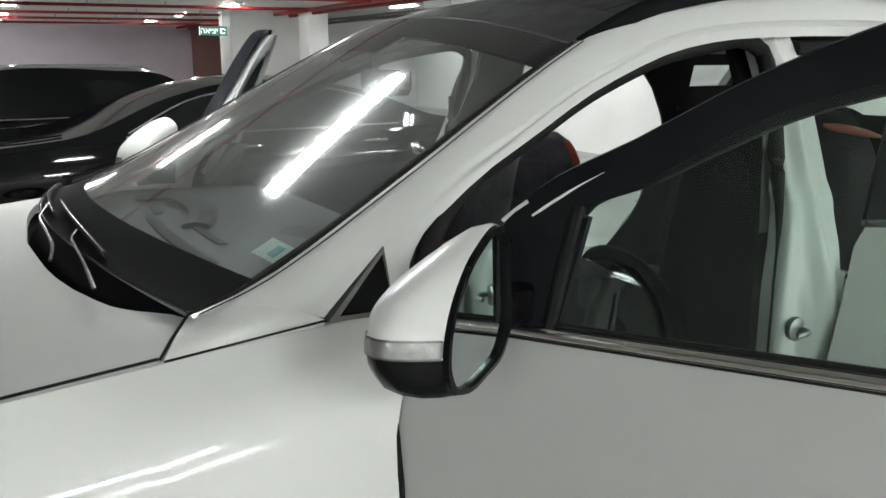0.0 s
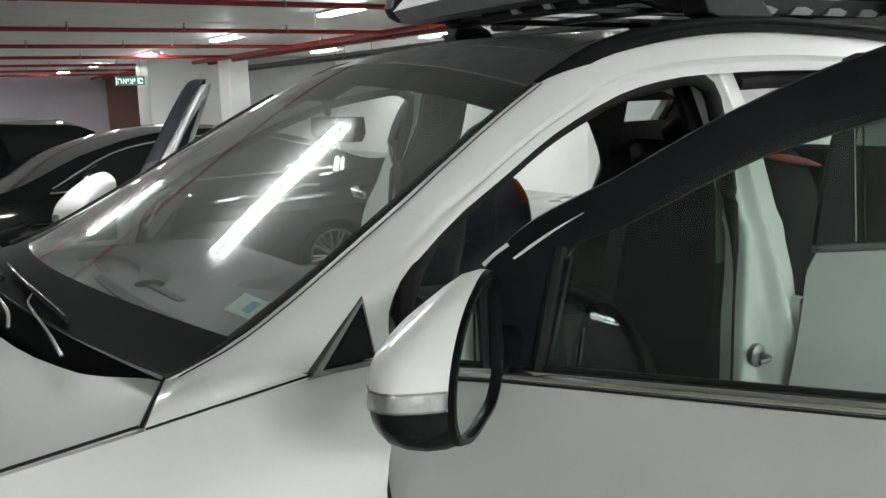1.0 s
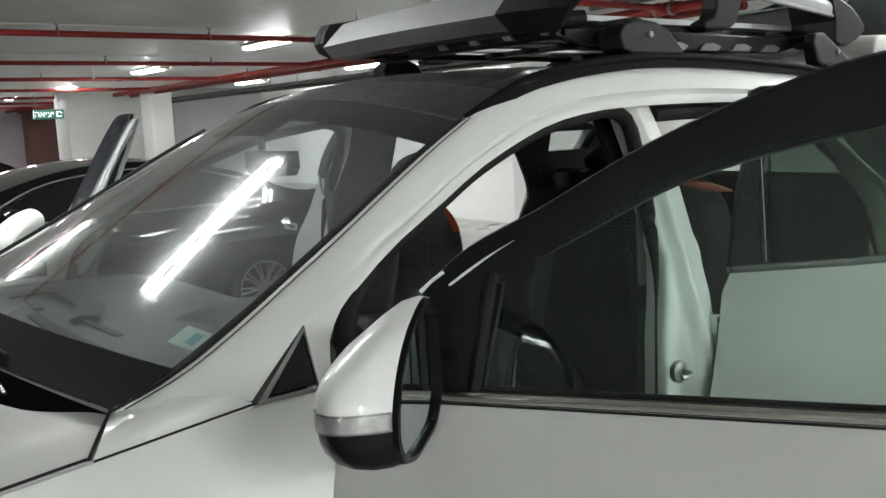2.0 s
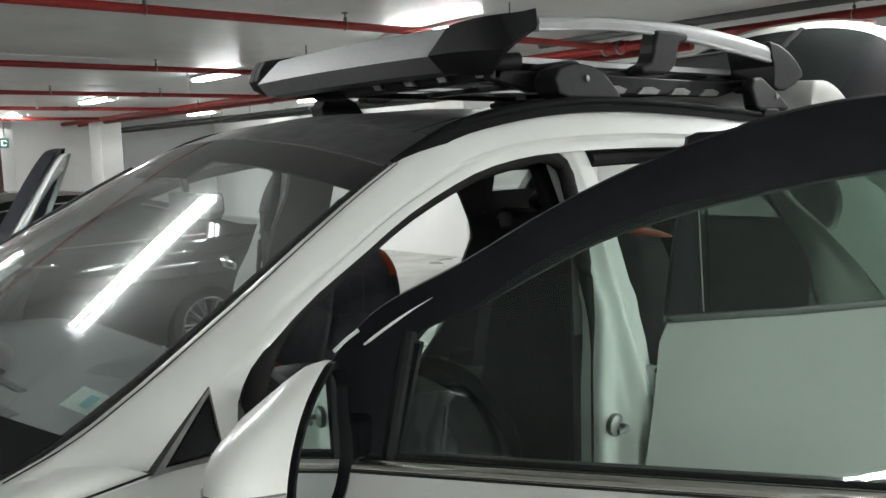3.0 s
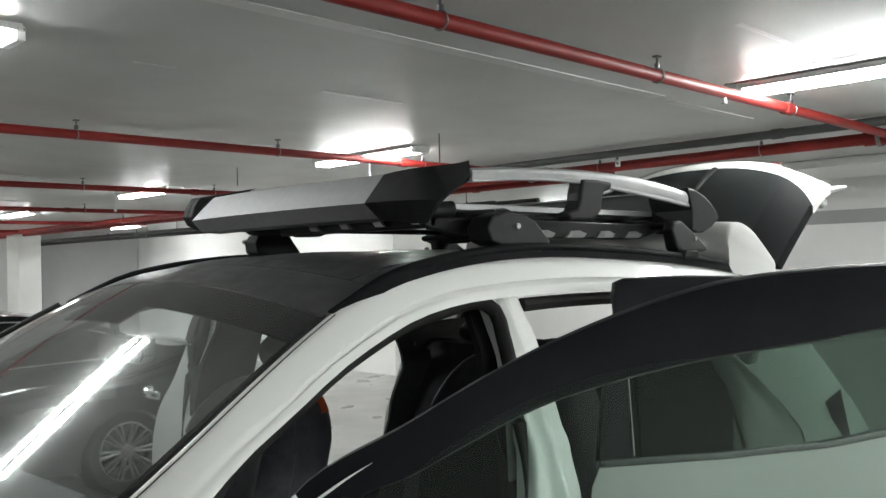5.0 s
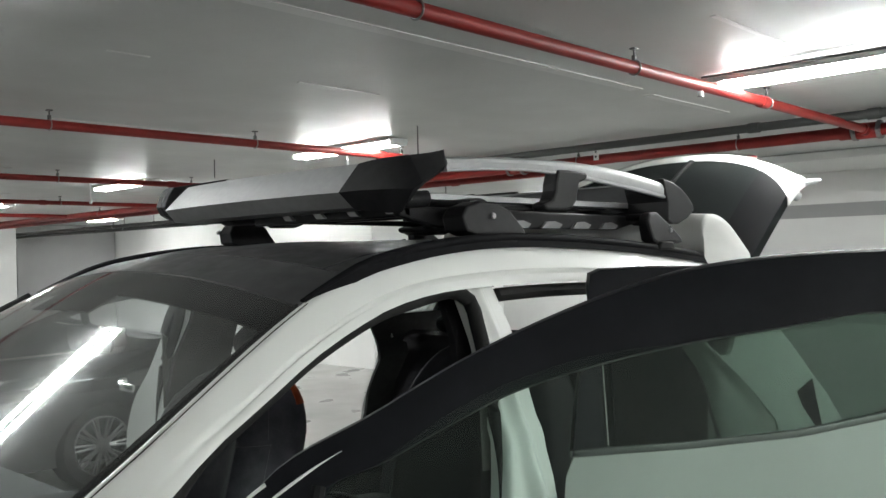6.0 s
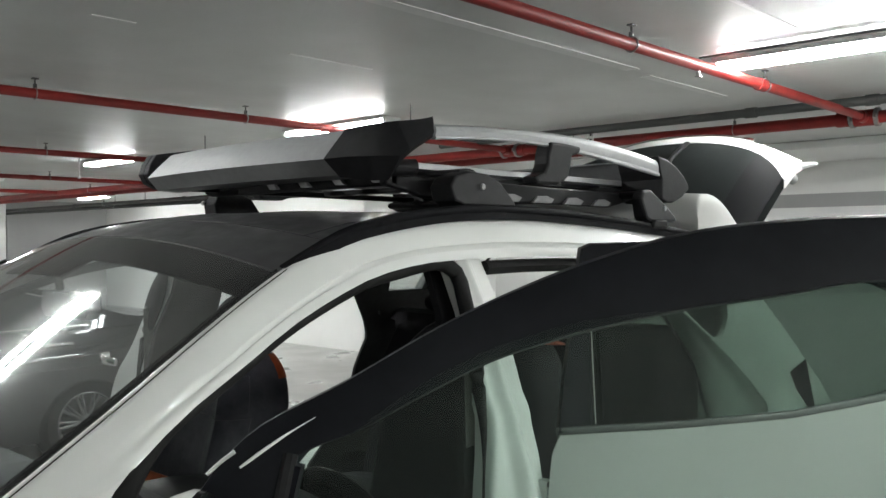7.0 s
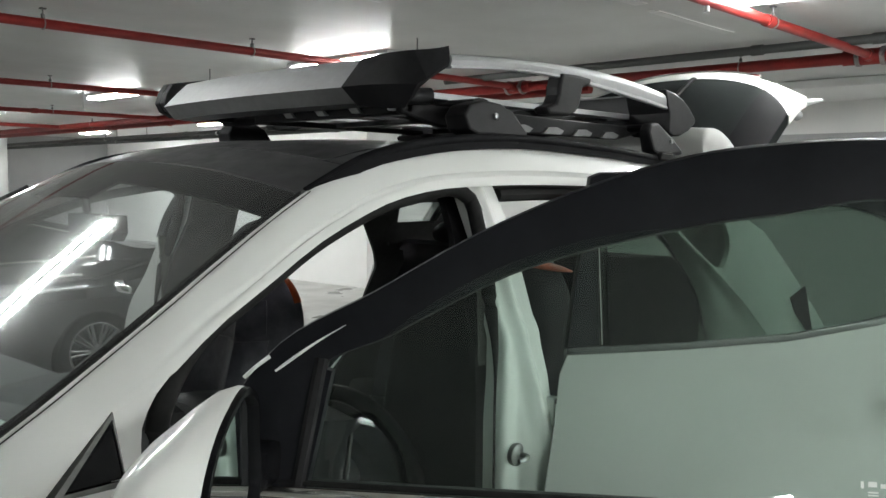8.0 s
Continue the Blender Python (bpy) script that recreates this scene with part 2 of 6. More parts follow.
def prism(bm, poly, axis, lo, hi):
    """A flat outline pushed along an axis. poly holds the other two coordinates."""
    def at(p, w):
        return {"x": (w, p[0], p[1]), "y": (p[0], w, p[1]), "z": (p[0], p[1], w)}[axis]
    a = [bm.verts.new(at(p, lo)) for p in poly]
    b = [bm.verts.new(at(p, hi)) for p in poly]
    bm.faces.new(a)
    bm.faces.new(b)
    for i in range(len(a)):
        j = (i + 1) % len(a)
        bm.faces.new((a[i], a[j], b[j], b[i]))


def curve(pts, n):
    """n points evenly spread along a smooth line through pts."""
    p = np.array(pts, float)
    d = np.r_[0, np.cumsum(np.linalg.norm(np.diff(p, axis=0), axis=1))]
    m = np.gradient(p, d, axis=0)
    out = []
    for s in np.linspace(0, d[-1], n):
        i = min(max(np.searchsorted(d, s) - 1, 0), len(d) - 2)
        h = d[i + 1] - d[i]
        t = (s - d[i]) / h
        out.append(tuple((2 * t**3 - 3 * t**2 + 1) * p[i] + (t**3 - 2 * t**2 + t) * h * m[i] + (-2 * t**3 + 3 * t**2) * p[i + 1] + (t**3 - t**2) * h * m[i + 1]))
    return out


def lerp(a, b, t):
    return tuple(x + (y - x) * t for x, y in zip(a, b))


def text_mesh(body, size, depth, material, name, parent, m):
    cu = bpy.data.curves.new(name, "FONT")
    cu.body, cu.size, cu.extrude, cu.align_x, cu.align_y = body, size, depth, "CENTER", "CENTER"
    ob = new(name, cu)
    me = bpy.data.meshes.new_from_object(ob.evaluated_get(bpy.context.evaluated_depsgraph_get()))
    bpy.data.objects.remove(ob)
    me.materials.clear()
    me.materials.append(material)
    ob = new(name, me)
    ob.matrix_basis = m
    ob.parent = parent
    return ob


# ---- the garage ----
X0, X1, Y0, Y1, CEILZ = -19.0, 8.9, -8.0, 26.0, 2.435


def structure(name, bm, material, label, smooth=False, bevel=0.0, kind="structure"):
    return tagged(part(name, bm, material, None, "", smooth, bevel), label, name.split("_")[0], "", kind)


bm = bmesh.new()
box(bm, X0 - 3, X1 + 6, Y0 - 0.5, Y1 + 0.5, -0.2, 0)
structure("floor", bm, CONCRETE, "smooth grey concrete garage floor with faint stains")
bm = bmesh.new()
box(bm, X0 - 3, X1 + 6, Y0 - 0.5, Y1 + 0.5, CEILZ, CEILZ + 0.3)
structure("ceiling", bm, CEIL, "grey painted concrete garage ceiling")
bm = bmesh.new()
for y, w, runs in ((0.228, 0.034, ((X0, 3.99),)), (0.27, 0.03, ((4.18, 5.04),)), (1.118, 0.008, ((-6.0, -1.6), (1.727, 1.9))), (1.136, 0.009, ((2.63, 3.12),)),
                   (-0.66, 0.011, ((-5, 0.9), (3.0, 3.7))), (2.78, 0.007, ((-4, 0.5), (2.2, 3.5))), (5.4, 0.007, ((0.5, 3.0),)), (8.06, 0.007, ((-3, 4),))):
    for xa, xb in runs:
        box(bm, xa, xb, y - w, y + w, CEILZ - 0.003, CEILZ + 0.01)
structure("ceiling_seams", bm, SEAM, "pale filled joints running along the concrete ceiling")
bm = bmesh.new()
box(bm, X1, X1 + 0.25, Y0, 3.4, 0, CEILZ)
structure("wall_east", bm, WALLW, "white painted garage wall behind the parked cars")
bm = bmesh.new()
box(bm, X1 + 3, X1 + 3.25, 3.4, 7.59, 0, CEILZ)
box(bm, X1 + 0.25, X1 + 3.0, 3.2, 3.4, 0, CEILZ)
structure("wall_recess", bm, WALLW, "white painted wall at the back of a recess")
bm = bmesh.new()
box(bm, X1, X1 + 3.25, 7.59, 20.0, 0, CEILZ)
structure("wall_block", bm, WALLW, "white painted corner of a built block in the garage")
bm = bmesh.new()
box(bm, X0 - 3, X1 + 6, Y1, Y1 + 0.25, 0, CEILZ)
structure("wall_north", bm, WALLP, "mauve painted far wall of the garage")
# Out of view; white so the door glass has something bright to reflect.
bm = bmesh.new()
box(bm, X0 - 3, X1 + 6, Y0 - 0.25, Y0, 0, CEILZ)
structure("wall_south", bm, WALLW, "unseen white wall closing the garage")
# Out of view, set far off and grey to keep glass reflections dim.
bm = bmesh.new()
box(bm, X0 - 0.25, X0, Y0, Y1, 0, CEILZ)
structure("wall_west", bm, WALLG, "unseen grey wall closing the garage")
# bands along the rear wall
bm = bmesh.new()
box(bm, X1 - 1.27, X1 - 0.003, Y0, 3.4, 2.362, CEILZ - 0.003)
structure("beam", bm, WALLW, "broad white concrete soffit along the top of the wall", bevel=0.01)
bm = bmesh.new()
box(bm, X1 - 0.006, X1 - 0.002, Y0, 3.4, 1.93, 2.06)
structure("trim_band", bm, WALLG, "grey band along the white wall")


def column(x0, x1, y0, y1, material, label):
    bm = bmesh.new()
    box(bm, x0, x1, y0, y1, 0, CEILZ - 0.002)
    return structure("column", bm, material, label, bevel=0.015)


column(5.0, 6.6, 16.0, 16.9, WALLL, "white painted square concrete column")
column(6.15, 6.55, 14.6, 15.2, WALLL, "white painted narrow concrete column")
column(6.9, 8.88, 15.5, 16.0, WALLG, "grey painted wide concrete pier")
column(6.4, 7.4, 25.3, 25.9, WALLR, "brown-red painted concrete column")

# pipes
def pipe(name, a, b, r, material, label, joints=()):
    e = empty(name, pose(*a))
    v = Vector(b) - Vector(a)
    bm = bmesh.new()
    tube(bm, [(0, 0, 0), v * 0.5, v], r, 16)
    part("pipe_run", bm, material, e)
    u = v.normalized()
    for s in joints:
        bm = bmesh.new()
        tube(bm, [u * (s - 0.035), u * (s + 0.035)], r * 1.22, 16)
        part("coupling", bm, material, e)
    return tagged(e, label, "pipe", "sprinkler pipes under the ceiling")


def hanger(x, y, z, r, along):
    e = empty("pipe_hanger", pose(x, y, z, 0, 0, 0 if along == "x" else 90))
    bm = bmesh.new()
    tube(bm, [(0, (r + 0.004) * math.cos(a), (r + 0.003) * math.sin(a)) for a in np.linspace(0, 2 * math.pi, 17)], 0.0035, 6, False)
    part("ring", bm, STEEL, e)
    bm = bmesh.new()
    tube(bm, [(0, 0, r), (0, 0, CEILZ - z - 0.006)], 0.0045, 8)
    part("rod", bm, STEEL2, e)
    bm = bmesh.new()
    box(bm, -0.016, 0.016, -0.013, 0.013, CEILZ - z - 0.008, CEILZ - z)
    part("bracket", bm, STEEL2, e, bevel=0.003)
    bm = bmesh.new()
    box(bm, -0.009, 0.009, -0.008, 0.008, r + 0.001, r + 0.024)
    part("swivel", bm, STEEL2, e, bevel=0.003)
    return tagged(e, "zinc-plated steel pipe hanger with ring and rod", "pipe hanger", "hangers of the ceiling pipes")


PIPE_Y = [-0.228, 2.511, 5.343, 8.2, 11.0, 13.9, 16.8, 19.6, 22.4]
for y in PIPE_Y:
    pipe("sprinkler_pipe", (X0, y, 2.357), (5.9, y, 2.357), 0.025 if y < 10 else 0.027, REDPIPE, "red painted steel sprinkler pipe under the ceiling", [20.2, 23.4])
    for x in (-3.9, -1.6, 0.8, 2.01, 3.21, 4.45) if y < 0 else (-2.4, -0.2, 2.1, 3.35, 4.6):
        hanger(x, y, 2.357, 0.025, "x")
pipe("sprinkler_main", (5.93, Y0, 2.352), (5.93, 25.5, 2.352), 0.038, REDPIPE, "orange-red sprinkler main crossing the garage", [7.3, 7.55, 7.9, 10.4, 13.2])
pipe("sprinkler_branch", (6.25, 2.0, 2.33), (6.25, 25.5, 2.33), 0.035, REDPIPE, "red branch pipe beside the sprinkler main", [1.5, 4.3, 6.5, 8.0])
pipe("drain_pipe", (5.5, -6.0, 2.392), (5.5, 2.9, 2.392), 0.027, GREYPIPE, "dark grey drain pipe below the ceiling", [4.5, 5.6, 6.3])
for x, z in ((6.62, 2.21), (6.80, 2.17), (7.3, 2.26)):
    pipe("cable_conduit", (x, 3.6, z), (x, 24.0, z), 0.026, GREYPIPE, "dark grey cable conduit running below the ceiling", [2.2, 5.1, 8.4])
    for y in (4.6, 7.8, 11.0):
        hanger(x, y, z, 0.026, "y")
for y in (-1.9, 0.6, 1.9, 4.2, 7.0, 10.0):
    hanger(5.93, y, 2.352, 0.038, "y")


for y in PIPE_Y[:3]:
    e = empty("pipe_tee", pose(5.93, y, 2.352))
    bm = bmesh.new()
    tube(bm, [(0, -0.07, 0), (0, 0.07, 0)], 0.05, 14)
    tube(bm, [(-0.10, 0, 0.002), (0.0, 0, 0)], 0.036, 14)
    part("tee_body", bm, REDPIPE, e)
    for yy in (-0.072, 0.072):
        bm = bmesh.new()
        tube(bm, [(0, yy - 0.012, 0), (0, yy + 0.012, 0)], 0.058, 14)
        box(bm, -0.075, 0.075, yy - 0.008, yy + 0.008, -0.012, 0.012)
        part("clamp", bm, STEEL, e)
    tagged(e, "red cast tee with steel clamps joining two sprinkler pipes", "pipe fitting", "tees of the sprinkler main")


# sprinkler heads below the pipes
def sprinkler_head(x, y, top, z):
    e = empty("fire_sprinkler", pose(x, y, top))
    d = z - top
    bm = bmesh.new()
    tube(bm, [(0, 0, 0.0), (0, 0, d + 0.01)], 0.0065, 8)
    part("drop_nipple", bm, LAMPBODY, e)
    bm = bmesh.new()
    lathe(bm, [(0.0, d - 0.012), (0.009, d - 0.011), (0.013, d), (0.010, d + 0.012), (0.0, d + 0.014)], 14, "z")
    part("head", bm, LAMPBODY, e, "white sprinkler head")
    bm = bmesh.new()
    lathe(bm, [(0.0, d - 0.016), (0.015, d - 0.015), (0.015, d - 0.0125), (0.0, d - 0.0122)], 14, "z")
    part("deflector", bm, STEEL, e)
    return tagged(e, "small white sprinkler head hanging below a red pipe", "sprinkler", "sprinkler heads")


for x, y, z in ((3.755, PIPE_Y[0], 2.322), (0.35, PIPE_Y[0], 2.322), (4.09, PIPE_Y[1], 2.235), (1.2, PIPE_Y[1], 2.235), (3.63, PIPE_Y[2], 2.17), (0.6, PIPE_Y[2], 2.17), (3.2, PIPE_Y[3], 2.2)):
    sprinkler_head(x, y, 2.335, z)


# fluorescent lamps, screwed to the ceiling
def lamp(x, y, turn=0, h=0.53, tube_mat=None):
    e = empty("ceiling_lamp", pose(x, y, CEILZ, 0, 0, turn))
    # Down-turned edge lips are added to limit the glow on the ceiling.
    bm = bmesh.new()
    prism(bm, [(-0.085, -0.001), (-0.094, -0.025), (-0.090, -0.026), (-0.070, -0.012), (0.070, -0.012), (0.090, -0.026), (0.094, -0.025), (0.085, -0.001)], "y", -h, h)
    part("lamp_body", bm, LAMPBODY, e, smooth=False)
    # Dark block added so the gap between the tubes reads dark.
    bm = bmesh.new()
    prism(bm, [(-0.032, -0.0125), (-0.028, -0.040), (0.028, -0.040), (0.032, -0.0125)], "y", -h + 0.03, h - 0.03)
    part("gap_block", bm, GREYPIPE, e, "dark grey block added between the tubes", smooth=False)
    for s in (-1, 1):
        bm = bmesh.new()
        tube(bm, [(s * 0.052, -h + 0.03, -0.031), (s * 0.052, h - 0.03, -0.031)], 0.0145, 12)
        part("fluorescent_tube", bm, tube_mat or TUBE, e, "glowing white fluorescent tube")
        bm = bmesh.new()
        box(bm, -0.070, 0.070, s * h - 0.015, s * h + 0.015, -0.052, -0.004)
        part("lamp_holder", bm, LAMPBODY, e, bevel=0.004)
    return tagged(e, "lit twin-tube fluorescent batten fixed to the ceiling", "lamp", "fluorescent ceiling lamps")


for x, y in ((4.27, 2.73), (4.38, 6.2), (4.5, 10.0), (4.5, 14.0), (4.5, 17.9), (4.5, 21.6)):
    lamp(x, y)
lamp(4.09, -0.70)
lamp(4.3, -5.9)
lamp(7.4, 9.05)
# unseen lamp added to brighten the wall of the block
lamp(7.4, 12.9)
# another unseen lamp, added to light the recess wall
lamp(10.1, 5.15)
lamp(0.86, 0.93, 90, 0.37, TUBE_NEW)
lamp(0.89, 4.62, 90, 0.33)
for y in (15.5, 19.2, 22.8):
    lamp(0.62, y, 90)
# unseen row behind the viewpoint, stronger than the rest to fill the flank
for x in (0.4, 3.6, 6.8):
    lamp(x, -4.5, 90, tube_mat=TUBE_FILL)
# unseen fill lamp added to brighten the open front door
lamp(-2.9, -5.0, 90, tube_mat=TUBE_FILL_FRONT)
# second unseen row, extra fill for the near side
for x in (1.0, 4.2):
    lamp(x, -6.7, 90)
# assumed row beyond the car's nose, out of view
for y in (4.6, 8.6, 14.2, 19.3):
    lamp(-4.0, y, 90)


# conduits that feed the lamps
for pts in ([(-2.5, 0.86, 2.418), (1.24, 0.86, 2.418)], [(3.90, -0.16, 2.42), (3.93, -3.6, 2.42)]):
    bm = bmesh.new()
    tube(bm, pts, 0.0045, 8)
    tagged(part("conduit", bm, STEEL2), "thin dark grey cable conduit along the ceiling", "conduit", "lamp conduits")


# loose rods and a slotted bracket under the ceiling
for x, y, z in ((3.99, 1.74, 2.26), (3.99, 3.98, 2.29)):
    bm = bmesh.new()
    tube(bm, [(x, y, CEILZ), (x, y, z)], 0.004, 6)
    tagged(part("hanging_rod", bm, STEEL2), "thin steel threaded rod hanging from the ceiling", "rod", "loose rods under the ceiling")
bracket = tagged(empty("slotted_bracket", pose(5.61, 1.53, 2.37)), "white slotted steel bracket hung beside the pipes", "bracket")
bm = bmesh.new()
box(bm, -0.004, 0.004, -0.02, 0.02, -0.06, CEILZ - 2.37)
part("strip", bm, LAMPBODY, bracket)
for z in (-0.035, 0.0, 0.035):
    bm = bmesh.new()
    box(bm, -0.0055, -0.0042, -0.007, 0.007, z - 0.007, z + 0.007)
    part("slot", bm, RUBBER, bracket)


# exit sign
def exit_sign():
    e = empty("exit_sign", pose(4.45, 15.2, 1.99))
    bm = bmesh.new()
    box(bm, -0.27, 0.27, -0.02, 0.02, -0.085, 0.085)
    part("sign_box", bm, SIGNGREEN, e, "green glowing sign face", bevel=0.006)
    text_mesh("\u05d4\u05d0\u05d9\u05e6\u05d9", 0.15, 0.001, SIGNWHITE, "lettering", e, pose(-0.075, -0.0225, 0.0, 90))
    bm = bmesh.new()
    box(bm, -0.262, -0.25, -0.024, -0.0205, -0.075, 0.075)
    part("border_strip", bm, SIGNWHITE, e)
    bm = bmesh.new()
    tube(bm, [(0.185 + 0.045 * math.cos(a), -0.022, 0.045 * math.sin(a)) for a in np.linspace(0.3, 5.6, 15)], 0.011, 6)
    box(bm, 0.135, 0.165, -0.025, -0.021, -0.05, 0.05)
    part("pictogram", bm, SIGNWHITE, e, "white running pictogram")
    for s in (-0.2, 0.2):
        bm = bmesh.new()
        tube(bm, [(s, 0, 0.085), (s, 0, CEILZ - 1.99)], 0.006, 6)
        part("hanging_rod", bm, STEEL, e)
    return tagged(e, "green lit exit sign with white lettering, hung from the ceiling", "exit sign")


exit_sign()


# ---- the white car ----
def side_y(z):
    """Half width of the body at height z."""
    if z >= 1.13:
        return 0.838 - 0.40 * (z - 1.13)
    t = [(0.25, 0.885), (0.45, 0.915), (0.62, 0.925), (0.75, 0.935), (0.88, 0.93), (0.98, 0.912), (1.06, 0.882), (1.13, 0.838)]
    return float(np.interp(z, [a for a, _ in t], [b for _, b in t]))


car = tagged(empty("suv", pose(1.35, 0, 0)), "white sport utility car, black glass roof, doors and tailgate open", "car")


def cpart(name, bm, material, parent=None, label="", **kw):
    """A part of the car, given in the car's own drawing coordinates."""
    ob = part(name, bm, material, None, label, **kw)
    ob.parent = parent or car
    ob.matrix_parent_inverse = (parent or car).matrix_basis.inverted() if (parent or car) is car else Matrix.Identity(4)
    return ob


I_PTS = [(0.475, 0.776, 1.161), (0.567, 0.766, 1.19), (0.665, 0.75, 1.236), (0.774, 0.729, 1.294), (0.894, 0.706, 1.359), (1.028, 0.68, 1.435),
         (1.176, 0.652, 1.515), (1.25, 0.64, 1.552), (1.37, 0.622, 1.602), (1.52, 0.61, 1.64), (1.71, 0.603, 1.664), (1.94, 0.60, 1.675), (2.2, 0.598, 1.668),
         (2.5, 0.594, 1.653), (2.8, 0.588, 1.63), (3.2, 0.578, 1.59)]
O_XZ = [(0.66, 1.146), (0.70, 1.178), (0.772, 1.233), (0.86, 1.262), (0.98, 1.333), (1.10, 1.391), (1.25, 1.463), (1.34, 1.497), (1.45, 1.532),
        (1.60, 1.558), (1.77, 1.567), (2.0, 1.570), (2.25, 1.566), (2.55, 1.55), (2.85, 1.515), (3.2, 1.45)]


AP_Z = [0.42, 0.73, 0.85, 0.98, 1.10, 1.17, 1.23, 1.30, 1.41, 1.50, 1.54]
AP_X = [2.37, 2.41, 2.517, 2.585, 2.643, 2.690, 2.728, 2.715, 2.665, 2.59, 2.55]
# driver's side: outer edge of the opening and the inner edge of its flared jamb
NEAR_Z = [0.42, 0.73, 0.90, 1.06, 1.113, 1.18, 1.239, 1.312, 1.389, 1.457, 1.54]
NEAR_X = [2.40, 2.56, 2.83, 2.95, 2.95, 2.90, 2.84, 2.757, 2.652, 2.571, 2.47]
JAMB_X = [2.34, 2.48, 2.64, 2.75, 2.775, 2.80, 2.79, 2.735, 2.668, 2.615, 2.53]


def arch_bulge(z):
    return 0.05 * math.exp(-((z - 0.95) / 0.14) ** 2)


def opening_x(z, sg=-1):
    """Rear edge of the rear door opening, with the bend over the wheel."""
    if sg < 0:
        return float(np.interp(z, NEAR_Z, NEAR_X))
    return float(np.interp(z, AP_Z, AP_X)) + 0.92 * (side_y(z) - 0.74) + arch_bulge(z)


def quarter_sheet(name, sg, inset, thick, material):
    """Sheet behind the rear door, open where the quarter window sits."""
    zs = [1.53, 1.512, 1.487, 1.405, 1.36, 1.31, 1.26, 1.22, 1.17, 1.10, 1.0, 0.9, 0.8, 0.65, 0.5, 0.36]
    bm = bmesh.new()
    faces = []
    for off in (0.0, thick):
        rows = []
        for z in zs:
            x0 = opening_x(z, sg) + 0.006
            x1 = float(np.interp(z, [0.36, 1.05, 1.45, 1.50, 1.53], [3.62, 3.62, 3.20, 3.0, 2.9]))
            if sg > 0:
                x0 = min(x0, 2.765)
                qa, qb = (float(np.interp(z, [1.31, 1.39, 1.472], v)) for v in ([2.78, 2.755, 2.74], [2.93, 2.985, 3.03]))
            else:
                qa, qb = (float(np.interp(z, [1.31, 1.36, 1.405, 1.487], v)) for v in ([2.778, 2.716, 2.662, 2.585], [2.845, 2.925, 2.955, 2.957]))
                qa = max(qa, x0 + 0.015)
                qb = max(qb, qa + 0.03)
            if x1 < 3.05:
                qb = x1 - 0.04
            xs = [x0, (x0 + qa) / 2, qa, (qa + qb) / 2, qb] + list(np.linspace(qb, x1, 6)[1:])
            rows.append([bm.verts.new((x, sg * (side_y(z) - inset - off - 0.10 * max(0, (x - 3.1) / 0.6) ** 2), z)) for x in xs])
        faces.append(rows)
    hole = lambda i, j: 2 <= i < (5 if sg < 0 else 3) and 2 <= j < 4
    nr, nc = len(zs), len(faces[0][0])
    cells = {(i, j) for i in range(nr - 1) for j in range(nc - 1) if not hole(i, j)}
    for rows in faces:
        for i, j in cells:
            bm.faces.new((rows[i][j], rows[i][j + 1], rows[i + 1][j + 1], rows[i + 1][j]))
    a, b = faces
    for i, j in cells:
        for di, dj, p, q in ((-1, 0, (i, j), (i, j + 1)), (1, 0, (i + 1, j), (i + 1, j + 1)), (0, -1, (i, j), (i + 1, j)), (0, 1, (i, j + 1), (i + 1, j + 1))):
            if (i + di, j + dj) not in cells:
                bm.faces.new((a[p[0]][p[1]], a[q[0]][q[1]], b[q[0]][q[1]], b[p[0]][p[1]]))
    return cpart(name, bm, material)


